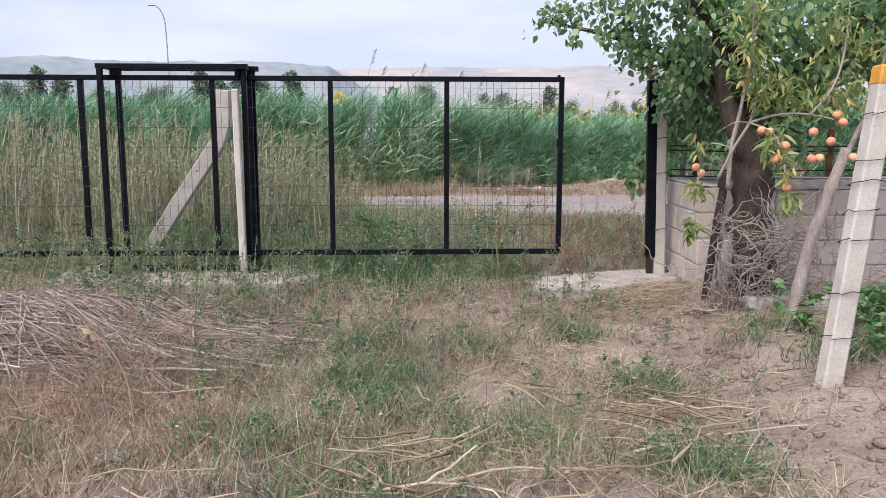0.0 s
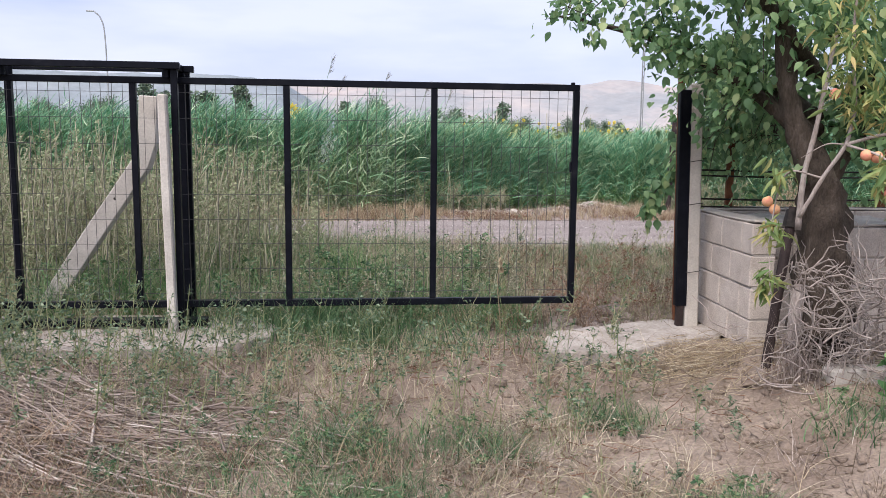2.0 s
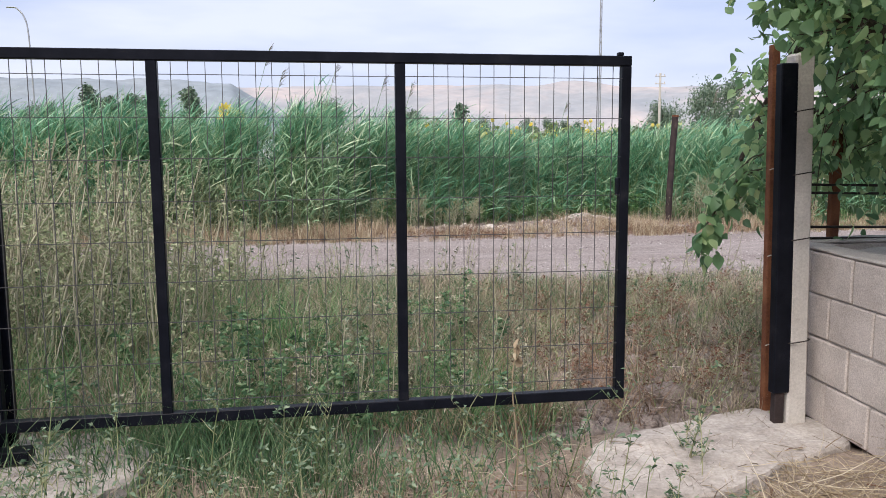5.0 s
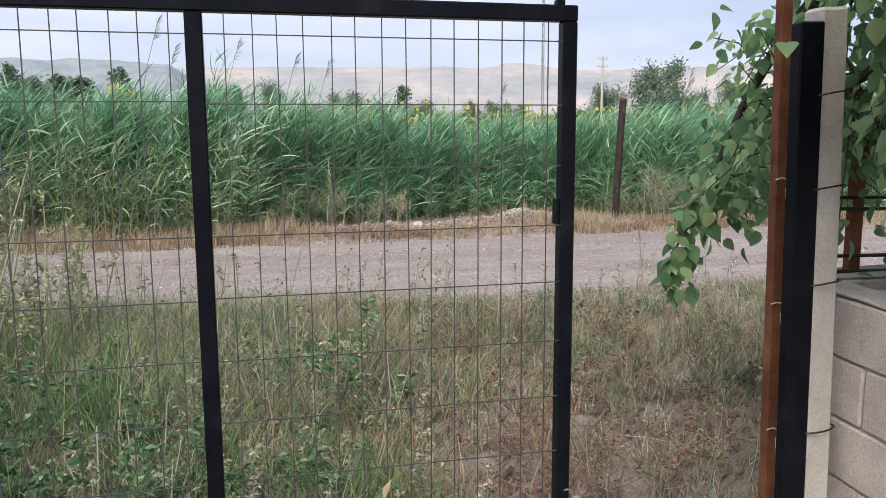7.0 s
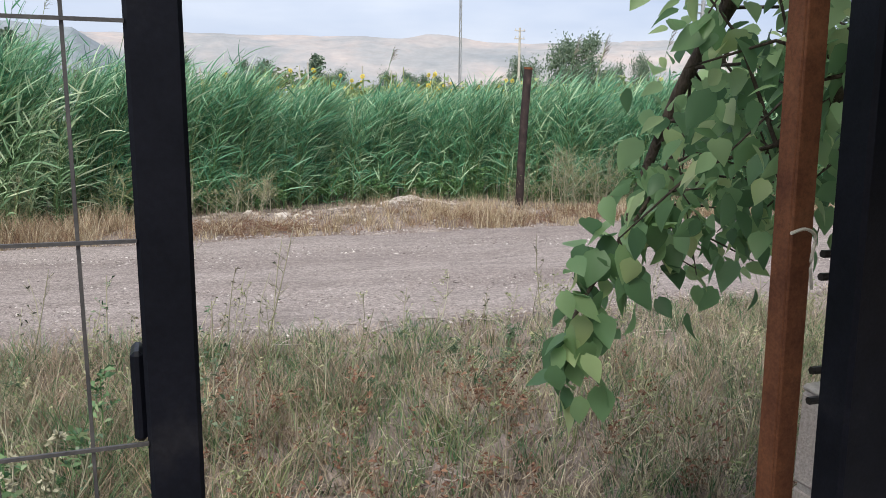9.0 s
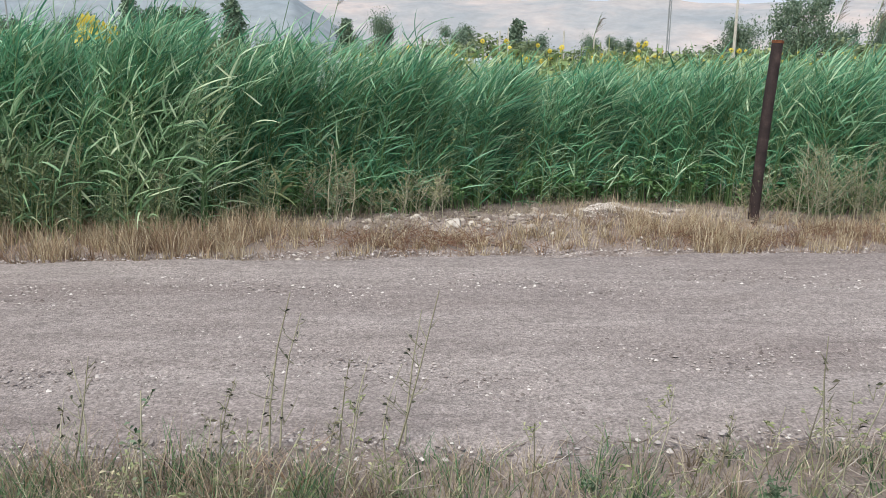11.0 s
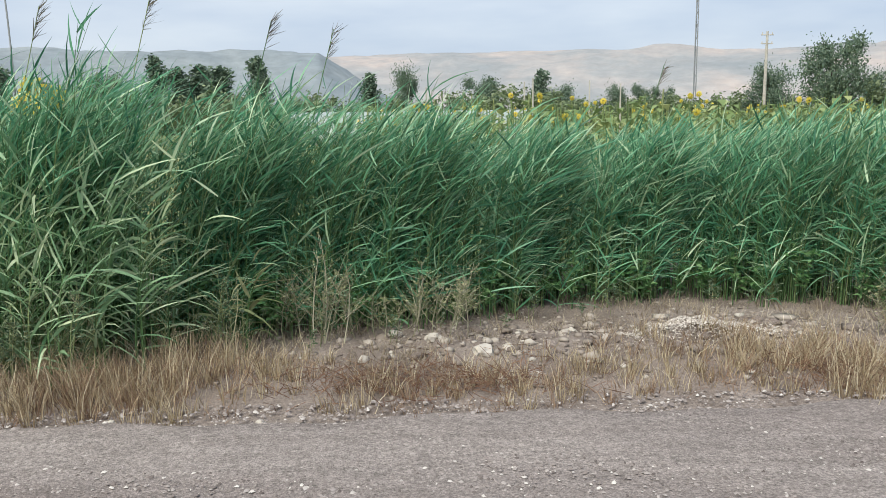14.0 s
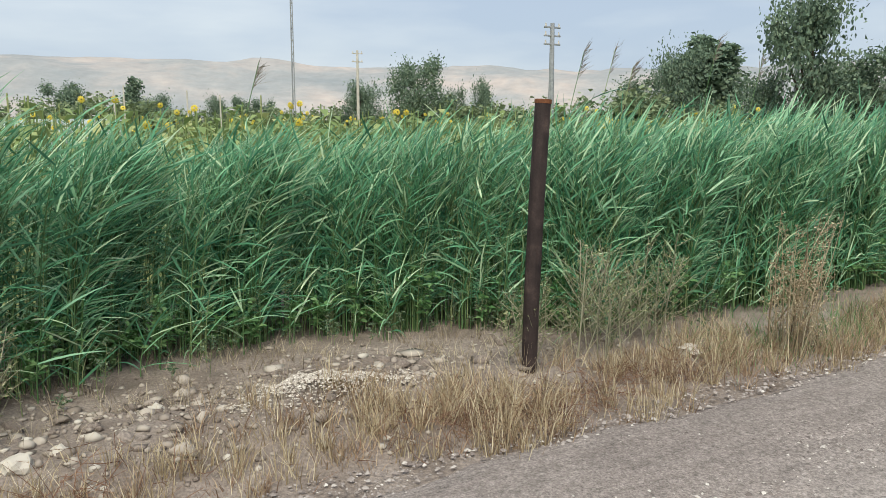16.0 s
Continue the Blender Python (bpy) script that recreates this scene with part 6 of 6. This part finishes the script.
def far_tree(kind, name, label):
    """Trunk, limbs and a ragged crown of leaf clumps; one metre wide units scaled by copies."""
    t = thing(name, (0, 0, -50), label, "tree", "far trees")
    hgt, wid = {"poplar": (1.0, 0.24), "round": (1.0, 0.9), "bush": (1.0, 1.5)}[kind]
    part("trunk", rod(bend([(0, 0, 0), (0.01, 0, 0.3), (0.0, 0.01, 0.75)], 4), [0.03 * (1 - 0.09 * i) for i in range(9)], 8), M_bark, t)
    if kind == "poplar":
        centres = [(random.gauss(0, 0.02), random.gauss(0, 0.02), z, 0.09 * math.sin(math.pi * min(1, (z - 0.02) / 1.0)) ** 0.6 + 0.015) for z in np.linspace(0.12, 0.97, 16)]
    else:
        centres = []
        for _ in range(16):
            a, r = random.uniform(0, 6.28), random.uniform(0, 1) ** 0.6
            z = random.uniform(0.25, 0.88) if kind == "round" else random.uniform(0.12, 0.8)
            sc = math.sqrt(max(0.05, 1 - ((z - 0.55) / 0.5) ** 2))
            centres.append((math.cos(a) * r * wid * 0.38 * sc, math.sin(a) * r * wid * 0.38 * sc, z, random.uniform(0.09, 0.17)))
    cs = np.concatenate([rng.normal(c[:3], c[3] * 0.62, ({"poplar": 230, "round": 620, "bush": 130}[kind], 3)) for c in centres])
    ldir = unit(rng.normal(0, 1, cs.shape))
    lsz = rng.uniform(0.012, 0.03, len(cs)) * {"poplar": 1.5, "round": 1.05, "bush": 2.2}[kind]
    v, f = strips(cs[:, None] + ldir[:, None] * (lsz[:, None] * np.array((0, 1.0)))[..., None], lsz[:, None] * np.array((0.4, 0.22)), unit(np.cross(ldir, rng.normal(0, 1, cs.shape))))
    for c in centres[::3]:
        part("limb", rod([(0, 0, 0.2), (c[0] * 0.5, c[1] * 0.5, (0.2 + c[2]) / 2), c[:3]], [0.016, 0.01, 0.004], 5), M_bark, t)
    link("crown", arrays_to_mesh("crown", v, f, [M_far if kind != "bush" else M_farlight]), t, kind="stuff")
    return t


protos = {"poplar": [far_tree("poplar", "poplar_tree", "slender dark poplar far across the fields") for _ in range(2)], "round": [far_tree("round", "field_tree", "round leafy tree far across the fields") for _ in range(3)], "bush": [far_tree("bush", "hedge_bush", "low leafy hedge bush across the fields") for _ in range(3)]}
used = set()


def plant(kind, bearing, dist, h, wide=1.0, eye=(1.8, 11.0)):
    p = random.choice(protos[kind])
    a = radians(bearing)
    m = Matrix.LocRotScale((eye[0] + math.sin(a) * dist, eye[1] + math.cos(a) * dist, 0.05), Euler((0, 0, random.uniform(0, 6))), (h * wide, h * wide, h))
    if p not in used:
        used.add(p)
        p.matrix_basis = m
    else:
        copy_thing_scaled(p, m)


def copy_thing_scaled(p, m):
    sc = p.scale.copy()
    p.scale = (1, 1, 1)
    q = copy_thing(p, m)
    p.scale = sc
    return q


for kind, b, d, h, w in (
    ("poplar", -27, 120, 10, 1.0), ("poplar", -25.5, 125, 9, 1.2), ("poplar", -16.2, 120, 10.5, 1.1), ("poplar", -14.8, 122, 9.0, 1.3), ("poplar", -13.5, 125, 9.5, 1.6), ("poplar", -12.2, 120, 9, 1.6), ("poplar", -9.6, 118, 10.2, 1.1),
    ("round", -19.5, 110, 8.0, 0.8), ("round", -23, 105, 7.0, 1.0), ("round", -29, 110, 8.0, 1.0), ("round", -33, 110, 9.0, 1.0),
    ("round", 0.4, 120, 9.5, 0.55), ("poplar", -2, 125, 8.5, 1.2), ("round", 5.9, 115, 7.8, 0.95), ("poplar", 10.0, 120, 8.2, 1.1), ("round", 11.4, 115, 6.2, 1.1), ("round", 15.2, 120, 6.4, 0.7), ("round", 16.7, 120, 6.4, 0.7), ("round", 18.3, 120, 6.0, 0.8),
    ("round", 24.9, 112, 8.2, 0.95), ("round", 28.9, 98, 10.4, 0.8), ("round", 31.5, 105, 7.0, 0.6), ("round", 33.4, 105, 8.2, 0.5),
    ("round", 46.5, 60, 7.6, 0.6), ("poplar", 47.8, 62, 8.0, 1.6), ("poplar", 49.0, 62, 7.4, 1.6), ("round", 44.0, 65, 6.0, 0.9),
    ("round", 54.0, 48, 9.6, 0.62), ("round", 57.5, 46, 5.8, 0.9), ("round", 51.5, 50, 5.0, 0.9), ("round", 60.5, 44, 6.8, 0.8), ("round", 64, 44, 9.0, 0.9), ("round", 68, 46, 9.0, 1.0),
    ("round", -38, 100, 8.0, 1.0), ("round", -45, 100, 9.0, 1.0),
):
    plant(kind, b, d, h, w)
for b in np.arange(-46, 72, 2.0):
    plant("bush", b + random.uniform(-0.8, 0.8), random.uniform(95, 130) if b < 36 else random.uniform(48, 75), random.uniform(4.4, 6.2) if b < 36 else random.uniform(3.2, 4.6), 1.4)

# ---------------------------------------------------------------- masts, poles, greenhouse
mast = thing("lattice_mast", (50, 141, 0), "tall thin grey steel mast across the fields", "mast")
for dx, dy in ((-0.22, -0.13), (0.22, -0.13), (0, 0.25)):
    part("leg", rod([(dx, dy, 0), (dx * 0.5, dy * 0.5, 38)], 0.09, 6), M_metal, mast)
for k in range(19):
    z = 1 + k * 2
    c = 1 - 0.5 * z / 38
    part("brace", rod([(-0.22 * c, -0.13 * c, z), (0.22 * c, -0.13 * c, z + 1.6)], 0.04, 5), M_metal, mast)


def utility_pole(at, h, r, arms, mat, label):
    p = thing("utility_pole", (*at, 0.05), label, "pole", "poles across the fields")
    part("pole", rod([(0, 0, 0), (0, 0, h)], [r, r * 0.65], 8), mat, p)
    for z in arms:
        arm = part("crossarm", box((1.5, 0.12, 0.12), (0, 0, z), 0.02), mat, p)
        for dx in (-0.6, 0.6):
            part("insulator", rod([(dx, 0, z + 0.06), (dx, 0, z + 0.3)], [0.07, 0.04], 8), M_concrete, arm)
    return p


utility_pole((45.3, 105.4), 11.3, 0.22, (10.9, 9.9), M_concrete, "pale concrete utility pole with crossarms")
utility_pole((39.8, 59.8), 9.3, 0.24, (9.0, 8.4, 7.8), M_metal, "grey steel utility pole with stacked crossarms")
utility_pole((43.0, 41.8), 13.0, 0.12, (), M_metal, "thin grey steel pole before the far trees")
for k, b in enumerate((2.0, 8.9, 9.5, 15.5, 13.4)):
    utility_pole((1.8 + math.sin(radians(b)) * 90, 11 + math.cos(radians(b)) * 90), 5.2 + 0.4 * (k % 3), 0.11, (), M_concrete, "short pale pole among the far hedges")
lamp = thing("street_lamp", (-12.6, 43, 0.05), "thin grey street lamp with a curved top", "street lamp")
lpole = part("pole", rod(bend([(0, 0, 0), (0, 0, 4), (-0.05, 0, 6.6), (-0.2, 0, 7.4), (-0.5, 0, 7.75)], 5), 0.035, 8), M_metal, lamp)
part("lamp_head", box((0.4, 0.12, 0.06), (-0.7, 0, 7.76), 0.03), M_metal, lpole)

gh = thing("greenhouse", (3.0, 72, 0.05), "long low greenhouse under milky plastic film", "greenhouse")
prof = [(3.0 * math.cos(t), 2.35 * math.sin(t) ** 0.8) for t in np.linspace(0, math.pi, 13)]
bm = bmesh.new()
vr = [[bm.verts.new((x, p[0], p[1])) for p in prof] for x in np.linspace(-9, 9, 19)]
for a, b in zip(vr, vr[1:]):
    for k in range(12):
        bm.faces.new((a[k], a[k + 1], b[k + 1], b[k]))
bm.faces.new(vr[0])
bm.faces.new(vr[-1])
part("film", bm, M_plastic, gh)
for x in np.linspace(-9, 9, 10):
    part("hoop", rod([(x, p[0] * 1.01, p[1] * 1.01) for p in prof], 0.04, 5), M_metal, gh)
